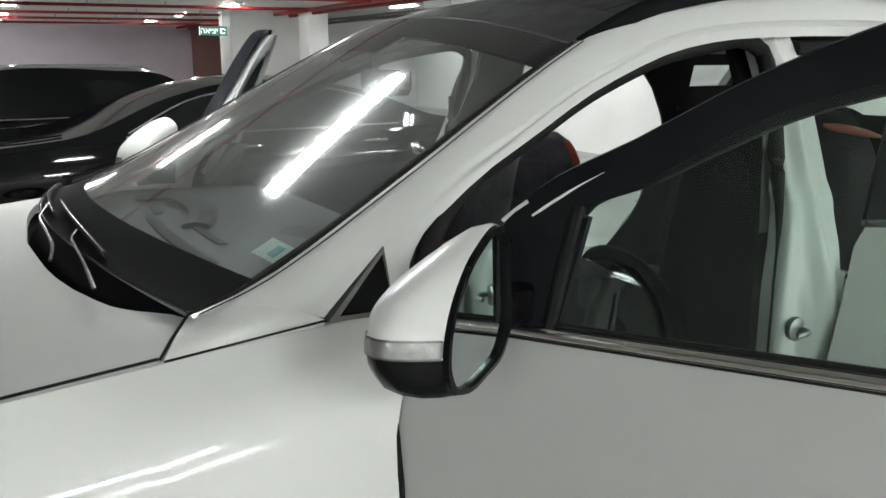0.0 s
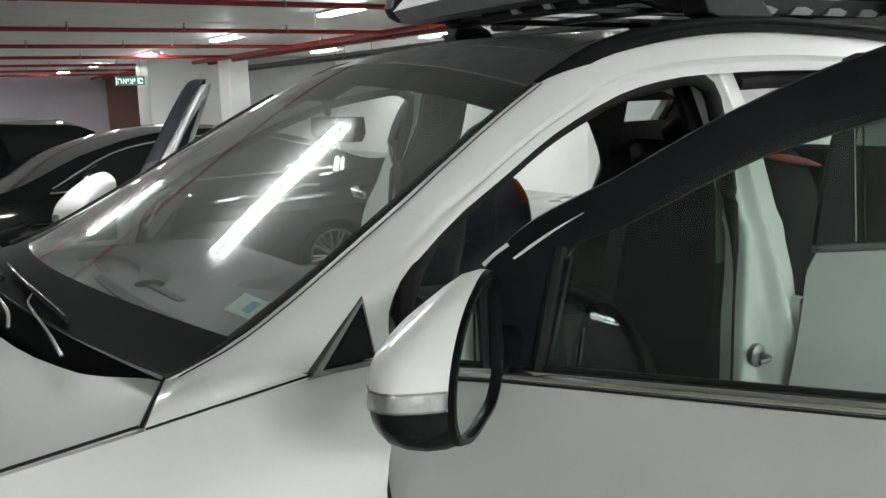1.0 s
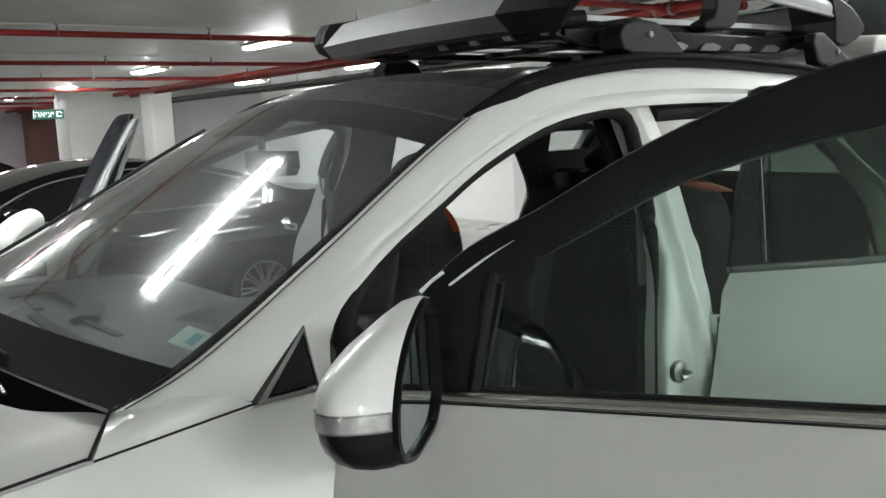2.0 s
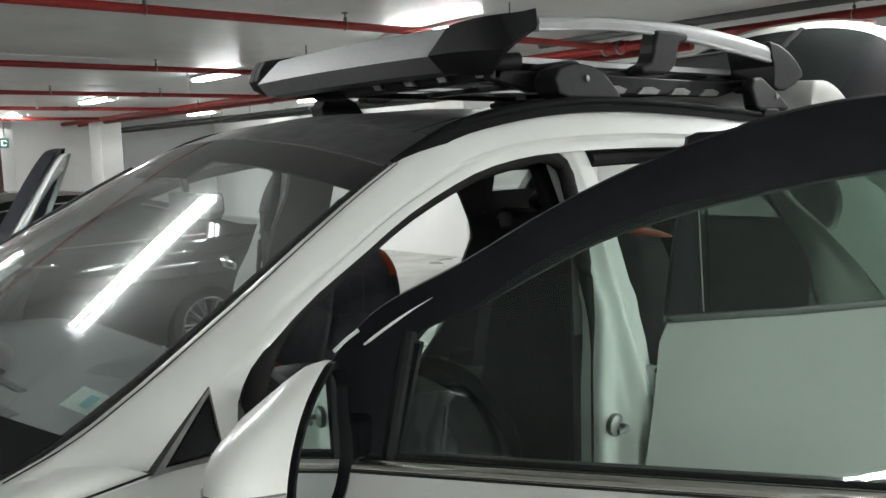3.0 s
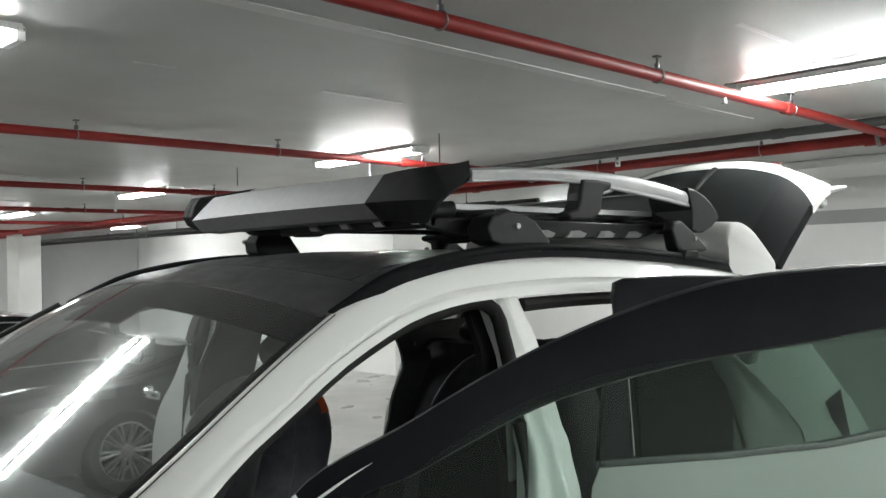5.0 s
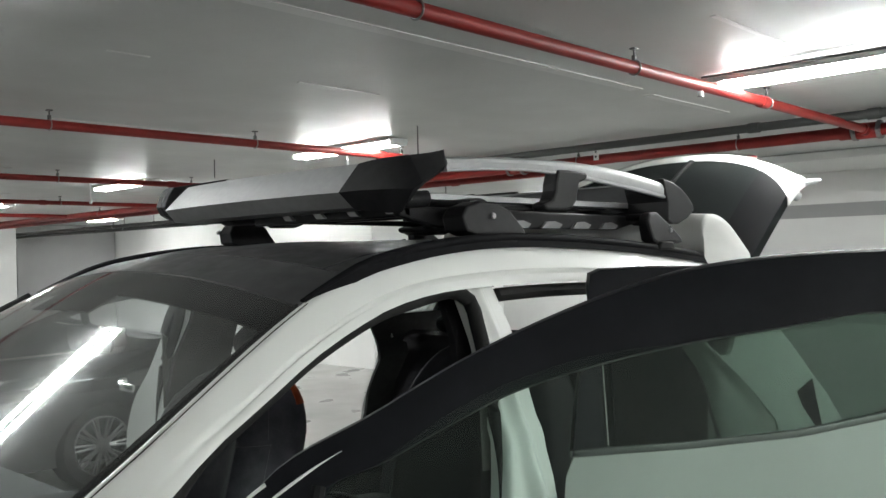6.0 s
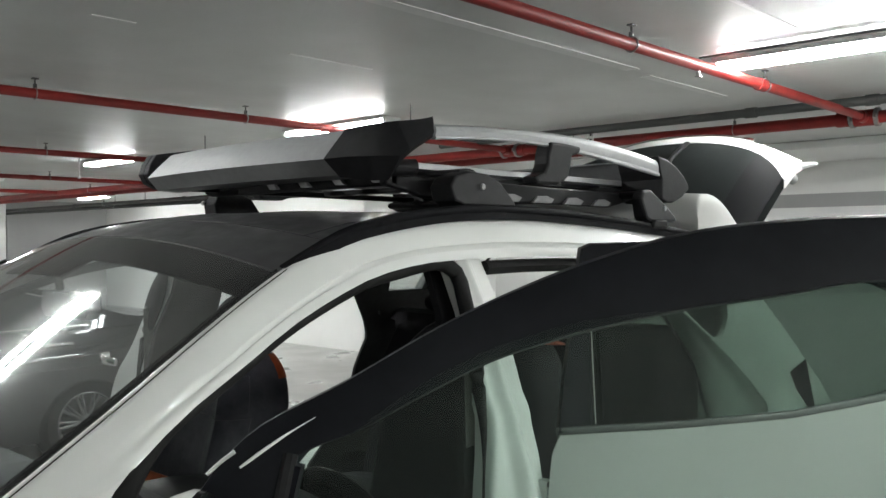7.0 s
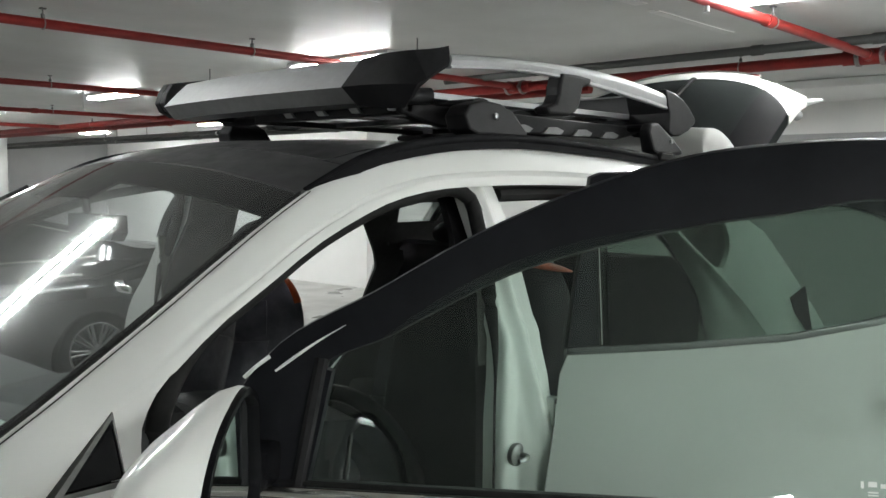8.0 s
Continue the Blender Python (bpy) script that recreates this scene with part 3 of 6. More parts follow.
def side_frame(sg):
    """Pillar and roof side of one flank; sg is -1 for the driver's side."""
    bm = bmesh.new()
    inner = curve(I_PTS, 40)
    outer = curve([(x, side_y(z), z) for x, z in O_XZ], 40)
    rows = []
    for k, (a, b) in enumerate(zip(inner, outer)):
        a, b = Vector(a), Vector(b)
        nrm = Vector((-0.25, 0.8, 0.55)).normalized()
        roofy = 0.35 * min(max((a.x - 0.75) / 0.2, 0), 1) + 0.65 * min(max((a.x - 1.15) / 0.35, 0), 1)
        row = []
        for t, o, g in ((0, -0.005, 0), (0.04, 0.0005, 0), (0.2, 0.004, 0), (0.4, 0.006, 0), (0.58, 0.006, 0), (0.69, 0.0048, 0), (0.715, 0.0044, -0.014), (0.785, 0.0036, -0.017), (0.81, 0.003, -0.002), (0.93, 0.0012, 0), (1.0, -0.003, 0)):
            o += g * roofy
            p = a.lerp(b, t) + nrm * o
            row.append(p)
        row.append(b + Vector((0, -0.045, 0.004)))
        row.append(b + Vector((0.0, -0.08, 0.035)))
        rows.append([(p.x, p.y * sg, p.z) for p in row])
    grid(bm, rows)
    cpart("side_frame", bm, WHITE, sharp=60)
    # seal inside the door opening
    bm = bmesh.new()
    path = [(0.842, 0.80, 1.10), (0.848, 0.79, 1.19)]
    path += [(x, side_y(z) - 0.026, z - 0.008) for x, z in curve([p for p in O_XZ if 0.9 < p[0] < 1.70], 16)]
    path += [(1.715, 0.640, 1.552), (1.742, 0.644, 1.535), (1.748, 0.665, 1.47), (1.742, 0.69, 1.40), (1.722, 0.725, 1.30), (1.712, 0.750, 1.20), (1.70, 0.76, 1.05), (1.69, 0.765, 0.60)]
    tube(bm, [(x, sg * y, z) for x, y, z in curve(path, 70)], [0.018] * 46 + [0.016, 0.013, 0.010, 0.008, 0.006, 0.004] + [0.003] * 18, 10)
    cpart("door_seal", bm, RUBBER)
    bm = bmesh.new()
    tube(bm, [(p[0], sg * (p[1] - 0.030), p[2] - 0.009) for p in curve([(x, side_y(z), z) for x, z in [(1.845, 1.552), (1.95, 1.554), (2.1, 1.554), (2.3, 1.55), (2.55, 1.532), (2.72, 1.50)]], 24)], 0.017, 8)
    cpart("door_seal", bm, RUBBER)
    # B pillar
    bm = bmesh.new()
    rows = []
    for z in np.r_[np.linspace(1.58, 1.24, 16), np.linspace(1.22, 0.90, 22), 0.8, 0.7, 0.58, 0.45]:
        hi = side_y(z)
        zz = [0.45, 0.95, 1.03, 1.13, 1.20, 1.26]
        xf = float(np.interp(z, zz + [1.33, 1.43, 1.50, 1.58], [1.69, 1.70, 1.706, 1.715, 1.722, 1.727, 1.741, 1.762, 1.758, 1.752]))
        yf = float(np.interp(z, zz, [0.79, 0.785, 0.78, 0.78, 0.775, hi - 0.034]))
        xc = float(np.interp(z, zz, [1.782, 1.766, 1.753, 1.740, 1.735, 1.738]))
        yc = float(np.interp(z, zz, [0.85, 0.838, 0.824, 0.801, 0.781, hi - 0.028]))
        xr = float(np.interp(z, [0.45, 0.95, 1.03, 1.13, 1.25, 1.34, 1.465, 1.58], [1.82, 1.826, 1.832, 1.842, 1.850, 1.856, 1.861, 1.838]))
        yr = float(np.interp(z, zz, [0.855, 0.848, 0.834, 0.808, 0.782, hi - 0.030]))
        if z > 1.26:
            yf, yc, yr, xc = hi - 0.034, hi - 0.027, hi - 0.03, xf + 0.022
        # a rounded rib runs from the front of the pillar head to its rear foot
        rc = float(np.interp(z, [0.45, 0.90, 1.05, 1.20, 1.35, 1.58], [0.92, 0.86, 0.70, 0.46, 0.36, 0.34]))
        row = [(xf + 0.002, yf - 0.06), (xf - 0.001, yf - 0.012), (xf + 0.002, yf - 0.003)]
        for t in np.linspace(0.06, 0.95, 19):
            yb = float(np.interp(t, [0, 0.30, 0.55, 1], [yf, yf + 0.25 * (yc - yf), yc, yr]))
            row.append((xf + (xr - xf) * t, yb + 0.010 * math.exp(-((t - rc) / 0.10) ** 2) - 0.006 * math.exp(-((t - rc + 0.24) / 0.10) ** 2)))
        row += [(xr - 0.002, yr - 0.004), (xr, yr - 0.014), (xr, yr - 0.08)]
        rows.append([(x, sg * y, z) for x, y in row])
    grid(bm, rows)
    cpart("b_pillar", bm, GLOSSWHITE, sharp=75)
    bm = bmesh.new()
    lathe(bm, [(0.0, 0.004), (0.020, 0.004), (0.026, 0.0), (0.027, -0.012), (0.0, -0.014)] if sg > 0 else [(0.0, -0.004), (0.020, -0.004), (0.026, 0.0), (0.027, 0.012), (0.0, 0.014)], 20, "y", (1.736, sg * 0.803, 0.955))
    cpart("striker_plate", bm, STEEL)
    bm = bmesh.new()
    tube(bm, curve([(1.742, sg * 0.803, 0.955), (1.738, sg * 0.828, 0.956), (1.715, sg * 0.836, 0.955), (1.70, sg * 0.832, 0.954)], 10), 0.006, 8)
    cpart("striker_bolt", bm, STEEL)
    for z in (1.045, 0.62):
        bm = bmesh.new()
        box(bm, 1.816, 1.836, sg * 0.82, sg * 0.842, z - 0.034, z + 0.034)
        tube(bm, [(1.832, sg * 0.846, z - 0.038), (1.832, sg * 0.846, z + 0.038)], 0.004, 8)
        cpart("door_hinge", bm, WHITE, bevel=0.003)
        for dz in (-0.025, 0.025):
            bm = bmesh.new()
            lathe(bm, [(0.0, sg * 0.006), (0.006, sg * 0.005), (0.007, 0.0)], 8, "y", (1.824, sg * 0.843, z + dz))
            cpart("hinge_bolt", bm, STEEL2)
    # quarter panel and rear pillar
    quarter_sheet("quarter_panel", sg, 0.0, 0.045, WHITE)
    quarter_sheet("cargo_trim", sg, 0.07, 0.02, LINER)
    bm = bmesh.new()
    shell(bm, [[(x, sg * (side_y(z) - 0.015), z) for x in np.linspace(qx0, qx1, 5)] for z, qx0, qx1 in (((1.488, 2.57, 2.98), (1.39, 2.67, 2.97), (1.31, 2.772, 2.90)) if sg < 0 else ((1.488, 2.73, 3.04), (1.39, 2.745, 3.0), (1.31, 2.77, 2.94)))], (0, -sg * 0.004, 0))
    cpart("quarter_window", bm, GLASS_R if sg < 0 else GLASS_Q, None, "small dark rear quarter window")
    # sill
    bm = bmesh.new()
    prism(bm, [(sg * 0.90, 0.26), (sg * 0.915, 0.40), (sg * 0.87, 0.44), (sg * 0.70, 0.42), (sg * 0.70, 0.26)], "x", 0.72, 2.80)
    cpart("sill", bm, WHITE, bevel=0.01)
    # black triangle glass ahead of the door
    bm = bmesh.new()
    tri = [(0.687, 1.1455), (0.7715, 1.2235), (0.7725, 1.1455)]
    a = [bm.verts.new((x, sg * (side_y(z) + 0.001), z)) for x, z in tri]
    b = [bm.verts.new((x, sg * (side_y(z) - 0.02), z)) for x, z in tri]
    bm.faces.new(a), bm.faces.new(b)
    for i in range(3):
        bm.faces.new((a[i], a[(i + 1) % 3], b[(i + 1) % 3], b[i]))
    cpart("quarter_glass", bm, PLASTIC_G, bevel=0.003)
    bm = bmesh.new()
    tri2 = [(0.664, 1.138), (0.775, 1.236), (0.775, 1.136)]
    grow = [(0.684, 1.1440), (0.7720, 1.2265), (0.7730, 1.1440)]
    for i in range(3):
        j = (i + 1) % 3
        q = [tri2[i], tri2[j], grow[j], grow[i]]
        v = [bm.verts.new((x, sg * (side_y(z) + 0.002), z)) for x, z in q] + [bm.verts.new((x, sg * (side_y(z) - 0.02), z)) for x, z in q]
        bm.faces.new(v[:4]), bm.faces.new(v[4:])
        for k in range(4):
            bm.faces.new((v[k], v[(k + 1) % 4], v[4 + (k + 1) % 4], v[4 + k]))
    cpart("quarter_trim", bm, QTRIM)
    # white corner of the flank behind the triangle
    bm = bmesh.new()
    rows = []
    for t in np.linspace(0, 1, 40):
        z = 1.29 - t * 0.84
        x1 = float(np.interp(z, [0.45, 1.1, 1.2, 1.236, 1.262, 1.29], [0.80, 0.80, 0.822, 0.846, 0.876, 0.922]))
        dip = 0.020 * min(1, max(0, 4 * t - 0.8))
        x0 = float(np.interp(z, [0.45, 1.05, 1.15, 1.2, 1.236, 1.262, 1.29], [0.731, 0.731, 0.758, 0.768, 0.771, 0.856, 0.908]))
        rows.append([(x0, sg * (side_y(z) - 0.006 - dip), z), (0.5 * x0 + 0.5 * x1, sg * (side_y(z) - 0.004 - dip), z), (x1 - 0.006, sg * (side_y(z) - 0.008 - dip), z), (x1, sg * (side_y(z) - 0.02 - dip), z), (x1 + 0.004, sg * (side_y(z) - 0.09), z)])
    grid(bm, rows)
    cpart("hinge_pillar", bm, WHITE)
    bm = bmesh.new()
    tube(bm, [(0.741, sg * (side_y(z) - 0.003), z) for z in np.linspace(1.06, 0.44, 20)], 0.0045, 6)
    cpart("panel_joint", bm, RUBBER)


def hood_z(x, y):
    e = 1.115 + 0.10 * (x - 0.416) - 0.07 * max(0, -x + 0.1) ** 2 * 1.6
    return e + 0.040 * (1 - (abs(y) / 0.82) ** 6)


def hood_edge(y):
    return float(np.interp(abs(y), [0, 0.28, 0.38, 0.48, 0.56, 0.62, 0.66, 0.69, 0.72, 0.76, 0.815], [0.30, 0.316, 0.327, 0.345, 0.367, 0.389, 0.42, 0.452, 0.480, 0.462, 0.420]))


bm = bmesh.new()
rows = []
for t in np.linspace(0, 1, 26):
    row = []
    for y in np.linspace(-0.815, 0.815, 73):
        xe = hood_edge(y)
        xf = -0.78 + 0.25 * y * y
        x = xe + (xf - xe) * t
        row.append((x, y, hood_z(x, y)))
    rows.append(row)
shell(bm, rows, (0, 0, -0.02))
cpart("hood", bm, DIMWHITE)

for sg in (-1, 1):
    # panel between hood, windscreen and door, up to the pillar
    bm = bmesh.new()
    rows = []
    low = curve([(0.424, 0.828, 1.116), (0.54, 0.83, 1.128), (0.66, 0.838, 1.143)], 12)
    hi = curve([(0.486, 0.724, 1.150), (0.492, 0.762, 1.160), (0.52, 0.777, 1.172)], 12)
    for a, b in zip(low, hi):
        rows.append([(lerp(b, a, t)[0], sg * (lerp(b, a, t)[1] + 0.013 * math.sin(math.pi * t ** 1.5)), lerp(b, a, t)[2] + 0.011 * math.sin(math.pi * t ** 1.5)) for t in np.linspace(0, 1, 14)])
    shell(bm, rows, (0, -sg * 0.01, -0.012))
    cpart("cowl_corner", bm, WHITE)
    # dark joints between the panels
    bm = bmesh.new()
    tube(bm, [(x, sg * 0.8205, hood_z(x, 0.815) + 0.0005) for x in np.linspace(-0.55, 0.418, 24)], 0.0024, 6)
    tube(bm, curve([(0.420, sg * 0.822, 1.1165), (0.446, sg * 0.785, 1.134), (0.470, sg * 0.75, 1.146), (0.486, sg * 0.722, 1.1515)], 10), 0.0026, 6)
    tube(bm, curve([(0.424, sg * 0.832, 1.1155), (0.54, sg * 0.8345, 1.1285), (0.66, sg * 0.842, 1.1435)], 12), 0.0018, 6)
    cpart("panel_joint", bm, RUBBER)
    # fender
    bm = bmesh.new()
    rows = []
    for x in np.linspace(-0.72, 0.735, 34):
        zt = float(np.interp(x, [-0.75, 0.0, 0.42, 0.735], [hood_z(-0.75, 0.82) - 0.002, hood_z(0, 0.82), 1.110, 1.142]))
        yt = 0.826 if x < 0.5 else 0.826 + (x - 0.5) / 0.235 * 0.008
        taper = 0.10 * max(0, (-x - 0.2) / 0.55) ** 2
        zb = 0.40 if abs(x) > 0.40 else 0.40 + math.sqrt(max(0, 0.40**2 - x * x)) * 0.85
        row = []
        for t in np.linspace(0, 1, 14):
            z = zt + (zb - zt) * t
            d = zt - z
            y = min(side_y(z), 0.94) if d > 0.22 else float(np.interp(d, [0, 0.02, 0.06, 0.12, 0.22], [yt, yt + 0.014, yt + 0.045, yt + 0.08, side_y(zt - 0.22)]))
            w = min(1, max(0, (z - 0.95) / 0.19))
            row.append((x + 0.038 * w * w * (3 - 2 * w) * max(0, (x - 0.5) / 0.235), sg * (y - taper), z))
        rows.append(row)
    shell(bm, rows, (0, -sg * 0.012, 0))
    cpart("fender", bm, WHITE)
    side_frame(sg)

# windscreen: ruled from its foot to its head
EDGE = [np.polyfit(np.linspace(0, 1, 8), [p[k] for p in I_PTS[:8]], 3) for k in range(3)]


def ws_point(u, v):
    """u: -1..1 across, v: 0 foot .. 1 head."""
    v = min(max(v, 0), 1)
    e = [float(np.polyval(c, v)) for c in EDGE]
    bow = 1 - u * u
    dx = (0.146 * (1 - v) + 0.031 * v) * bow
    dz = (0.040 * (1 - v) + 0.073 * v + 0.005 * math.sin(math.pi * v)) * bow
    return (e[0] - dx, u * (e[1] - 0.004), e[2] + dz - 0.006)


def ws_patch(name, u0, u1, v0, v1, material, off, nu=24, nv=16, label="", bulge=0.0):
    bm = bmesh.new()
    rows = [[Vector(ws_point(u0 + (u1 - u0) * i / nu, v0 + (v1 + bulge * (1 - (u0 + (u1 - u0) * i / nu) ** 2) - v0) * j / nv)) + Vector((-0.45, 0, 0.9)) * off for i in range(nu + 1)] for j in range(nv + 1)]
    shell(bm, rows, (0.0018, 0, -0.0036))
    ob = cpart(name, bm, material, None, label)
    return ob


ws_patch("windscreen", -0.995, 0.995, 0.0, 1.0, GLASS_WS, 0.0, 150, 96, label="clear windscreen with reflections of the ceiling tubes")
ws_patch("windscreen_frit", -0.975, 0.975, 0.006, 0.185, FRIT_G, 0.0006, 48, 10, bulge=-0.035)
ws_patch("windscreen_frit", -0.99, 0.99, 0.875, 0.998, FRIT, -0.0016, 24, 4, bulge=0.0)
ws_patch("mirror_shade", -0.22, 0.22, 0.80, 0.875, FRIT, -0.0016, 8, 4)
for sg in (-1, 1):
    ws_patch("windscreen_frit", sg * 0.965, sg * 0.99, 0.08, 0.92, FRIT, -0.0016, 3, 16)

for sg in (-1, 1):
    bm = bmesh.new()
    tube(bm, [(x - 0.004, sg * (y - 0.002), z + 0.001) for x, y, z in curve(I_PTS[:8], 24)], 0.0025 if sg < 0 else 0.009, 8)
    cpart("windscreen_trim", bm, RUBBER)
    bm = bmesh.new()
    tube(bm, [(x + 0.010, sg * (y + 0.012), z + 0.003) for x, y, z in curve(I_PTS[:8], 24)], 0.001, 6)
    cpart("pillar_joint", bm, RUBBER)

# cowl and wipers
bm = bmesh.new()
tube(bm, [(p[0] - 0.003, p[1], p[2] + 0.001) for p in (ws_point(u, 0.004) for u in np.linspace(-0.985, 0.985, 40))], 0.0012, 8)
cpart("windscreen_foot_seal", bm, RUBBER)
bm = bmesh.new()
rows = []
for y in np.linspace(-0.74, 0.74, 25):
    u = y / 0.772
    f0, f1 = hood_edge(y) - 0.03, ws_point(u, 0.03)
    rows.append([(f0, y, hood_z(f0, y) - 0.035), (f0 + 0.35 * (f1[0] - f0), y, hood_z(f0, y) - 0.05), (f1[0], y, f1[2] - 0.02)])
shell(bm, rows, (0, 0, -0.02))
cpart("cowl", bm, FRIT_G)
def on_glass(uv, lift):
    return [Vector(ws_point(u, max(v, 0.0))) + Vector((0.9 * min(v, 0), 0, 0.25 * min(v, 0))) + Vector((-0.45, 0, 0.9)) * lift for u, v in uv]


def wiper(blade, arm):
    """Blade lying on the foot of the glass, bent arm from its pivot in the cowl."""
    e = empty("wiper")
    e.parent = car
    e.matrix_parent_inverse = car.matrix_basis.inverted()
    bm = bmesh.new()
    tube(bm, curve(on_glass(blade, 0.010), 16), 0.0045, 8, squash=(0.8, 1.3))
    cpart("blade", bm, RUBBER, e)
    bm = bmesh.new()
    tube(bm, curve(on_glass(blade, 0.017), 16), 0.0014, 6)
    cpart("blade_spine", bm, WIPERGLOSS, e)
    bm = bmesh.new()
    tube(bm, curve(on_glass(arm, 0.022), 20), [0.0018] * 8 + [0.0022] * 6 + [0.003] * 6, 8, squash=(1.2, 0.8))
    cpart("arm", bm, WIPERGLOSS, e)


wiper([(0.02, 0.080), (-0.08, 0.078), (-0.30, 0.068), (-0.46, 0.056), (-0.60, 0.036)], [(-0.40, 0.045), (-0.43, 0.022), (-0.52, -0.004), (-0.62, -0.02), (-0.70, -0.036), (-0.80, -0.06)])
wiper([(0.62, 0.05), (0.30, 0.045), (0.05, 0.045), (-0.10, 0.04)], [(0.02, 0.048), (-0.06, 0.022), (-0.12, 0.0), (-0.32, -0.016), (-0.48, -0.036), (-0.56, -0.06)])

# roof
def roof_edge(x):
    ix = [p[0] for p in I_PTS]
    return float(np.interp(x, ix, [p[1] for p in I_PTS])), float(np.interp(x, ix, [p[2] for p in I_PTS]))


def roof_point(x, u):
    ye, ze = roof_edge(x)
    k = float(np.interp(x, [1.25, 1.40, 1.60, 1.85, 3.2], [0.073, 0.055, 0.036, 0.022, 0.018]))
    return (x - 0.031 * (1 - u * u) * max(0, 1 - (x - 1.25) / 0.5), u * ye, ze + k * (1 - u * u) - 0.004)


def roof_patch(name, x0, x1, u0, u1, material, label="", nx=20, nu=20, lift=0.0, thick=-0.025):
    bm = bmesh.new()
    rows = [[Vector(roof_point(x0 + (x1 - x0) * i / nx, u0 + (u1 - u0) * j / nu)) + Vector((0, 0, lift)) for j in range(nu + 1)] for i in range(nx + 1)]
    shell(bm, rows, (0, 0, thick))
    return cpart(name, bm, material, None, label)


roof_patch("roof_front_panel", 1.252, 1.395, -1, 1, ROOFBLACK, "glossy black roof header panel", 6)
roof_patch("sunroof_glass", 1.40, 2.02, -0.86, 0.86, ROOFBLACK, "glossy black sunroof glass")
for sg in (-1, 1):
    roof_patch("roof_strip", 1.40, 3.2, sg * 0.868, sg * 1.0, ROOFBLACK, "satin black roof edge", 24, 3)
roof_patch("sunroof_glass", 2.03, 2.95, -0.86, 0.86, ROOFBLACK, "glossy black fixed roof glass")
roof_patch("roof_rear_panel", 2.955, 3.2, -0.86, 0.86, WHITE, "white roof end above the tailgate", 6)
roof_patch("headliner", 1.27, 3.18, -0.97, 0.97, LINER, "", 20, 14, -0.035, -0.02)
for sg in (-1, 1):
    bm = bmesh.new()
    pts = [(1.265, 0.628, 1.573), (1.33, 0.626, 1.602), (1.42, 0.624, 1.638), (1.56, 0.622, 1.668), (1.75, 0.618, 1.691), (1.94, 0.615, 1.699), (2.2, 0.612, 1.694), (2.5, 0.608, 1.679), (2.8, 0.602, 1.656), (3.02, 0.598, 1.632), (3.14, 0.595, 1.606)]
    c = curve(pts, 36)
    tube(bm, [(x, sg * y, z - 0.015) for x, y, z in c], [0.005 + 0.008 * min(1, k / 5, (35 - k) / 4) for k in range(36)], 12, squash=(1.1, 0.95))
    cpart("roof_rail", bm, RAILBLK, None, "satin black roof rail")
    bm = bmesh.new()
    rows = [[(x, sg * (y - 0.010), z - 0.016), (x, sg * (y + 0.010), z - 0.017), (x, sg * (y + 0.013), z - 0.04), (x, sg * (y - 0.014), z - 0.03)] for x, y, z in c]
    grid(bm, rows, closed_u=True)
    cpart("rail_foot", bm, RAILBLK)


# ---- doors ----
HX, HY = 0.76, 0.91
FRAME_OUT = [(0.815, 1.145), (0.82, 1.22), (0.878, 1.320), (1.04, 1.420), (1.19, 1.507), (1.36, 1.580), (1.50, 1.620), (1.60, 1.632), (1.73, 1.637), (1.83, 1.63), (1.865, 1.59), (1.85, 1.40), (1.825, 1.172)]
FRAME_IN = [(0.95, 1.14), (0.955, 1.23), (0.958, 1.294), (1.06, 1.350), (1.15, 1.400), (1.23, 1.441), (1.33, 1.475), (1.48, 1.512), (1.60, 1.532), (1.72, 1.552), (1.79, 1.545), (1.80, 1.42), (1.79, 1.28), (1.785, 1.168)]


def belt_f(x):
    return 1.137 + 0.034 * (x - 0.9)


def door_base(sg, hx, hy, angle, name, label, dx=0.0):
    """The door's own frame: drawn closed, turned about its hinge."""
    e = empty(name)
    e.parent = car
    e.matrix_parent_inverse = car.matrix_basis.inverted()
    e.matrix_basis = pose(hx + dx, sg * hy, 0, 0, 0, sg * angle) @ pose(-hx, -sg * hy, 0)
    if label:
        e["label"] = label
    return e


def ring(bm, out, inn, n, sg, o_out, o_in, thick):
    a, b = curve(out, n), curve(inn, n)
    rows = []
    for (xa, za), (xb, zb) in zip(a, b):
        row = []
        for t, o in ((0, o_out - 0.012), (0.04, o_out), (0.5, (o_out + o_in) / 2 + 0.003), (0.96, o_in), (1, o_in - 0.01)):
            x, z = xa + (xb - xa) * t, za + (zb - za) * t
            row.append((x, sg * (side_y(z) + o), z))
        rows.append(row)
    shell(bm, rows, (0, -sg * thick, 0))


def skin_rows(sg, x0, x1, top, bottom, nx, nz, o=0.0):
    rows = []
    for x in np.linspace(x0, x1, nx):
        zt = top(x)
        rows.append([(x, sg * (side_y(z) + o), z) for z in zt + (bottom - zt) * np.linspace(0, 1, nz)])
    return rows


def pane_y(x, z):
    """Half width of the curved front door glass."""
    h = z - 1.13
    return 0.838 - 0.25 * h - 0.375 * h * h - 0.030 + 0.025 * (1 - ((x - 1.37) / 0.43) ** 2)


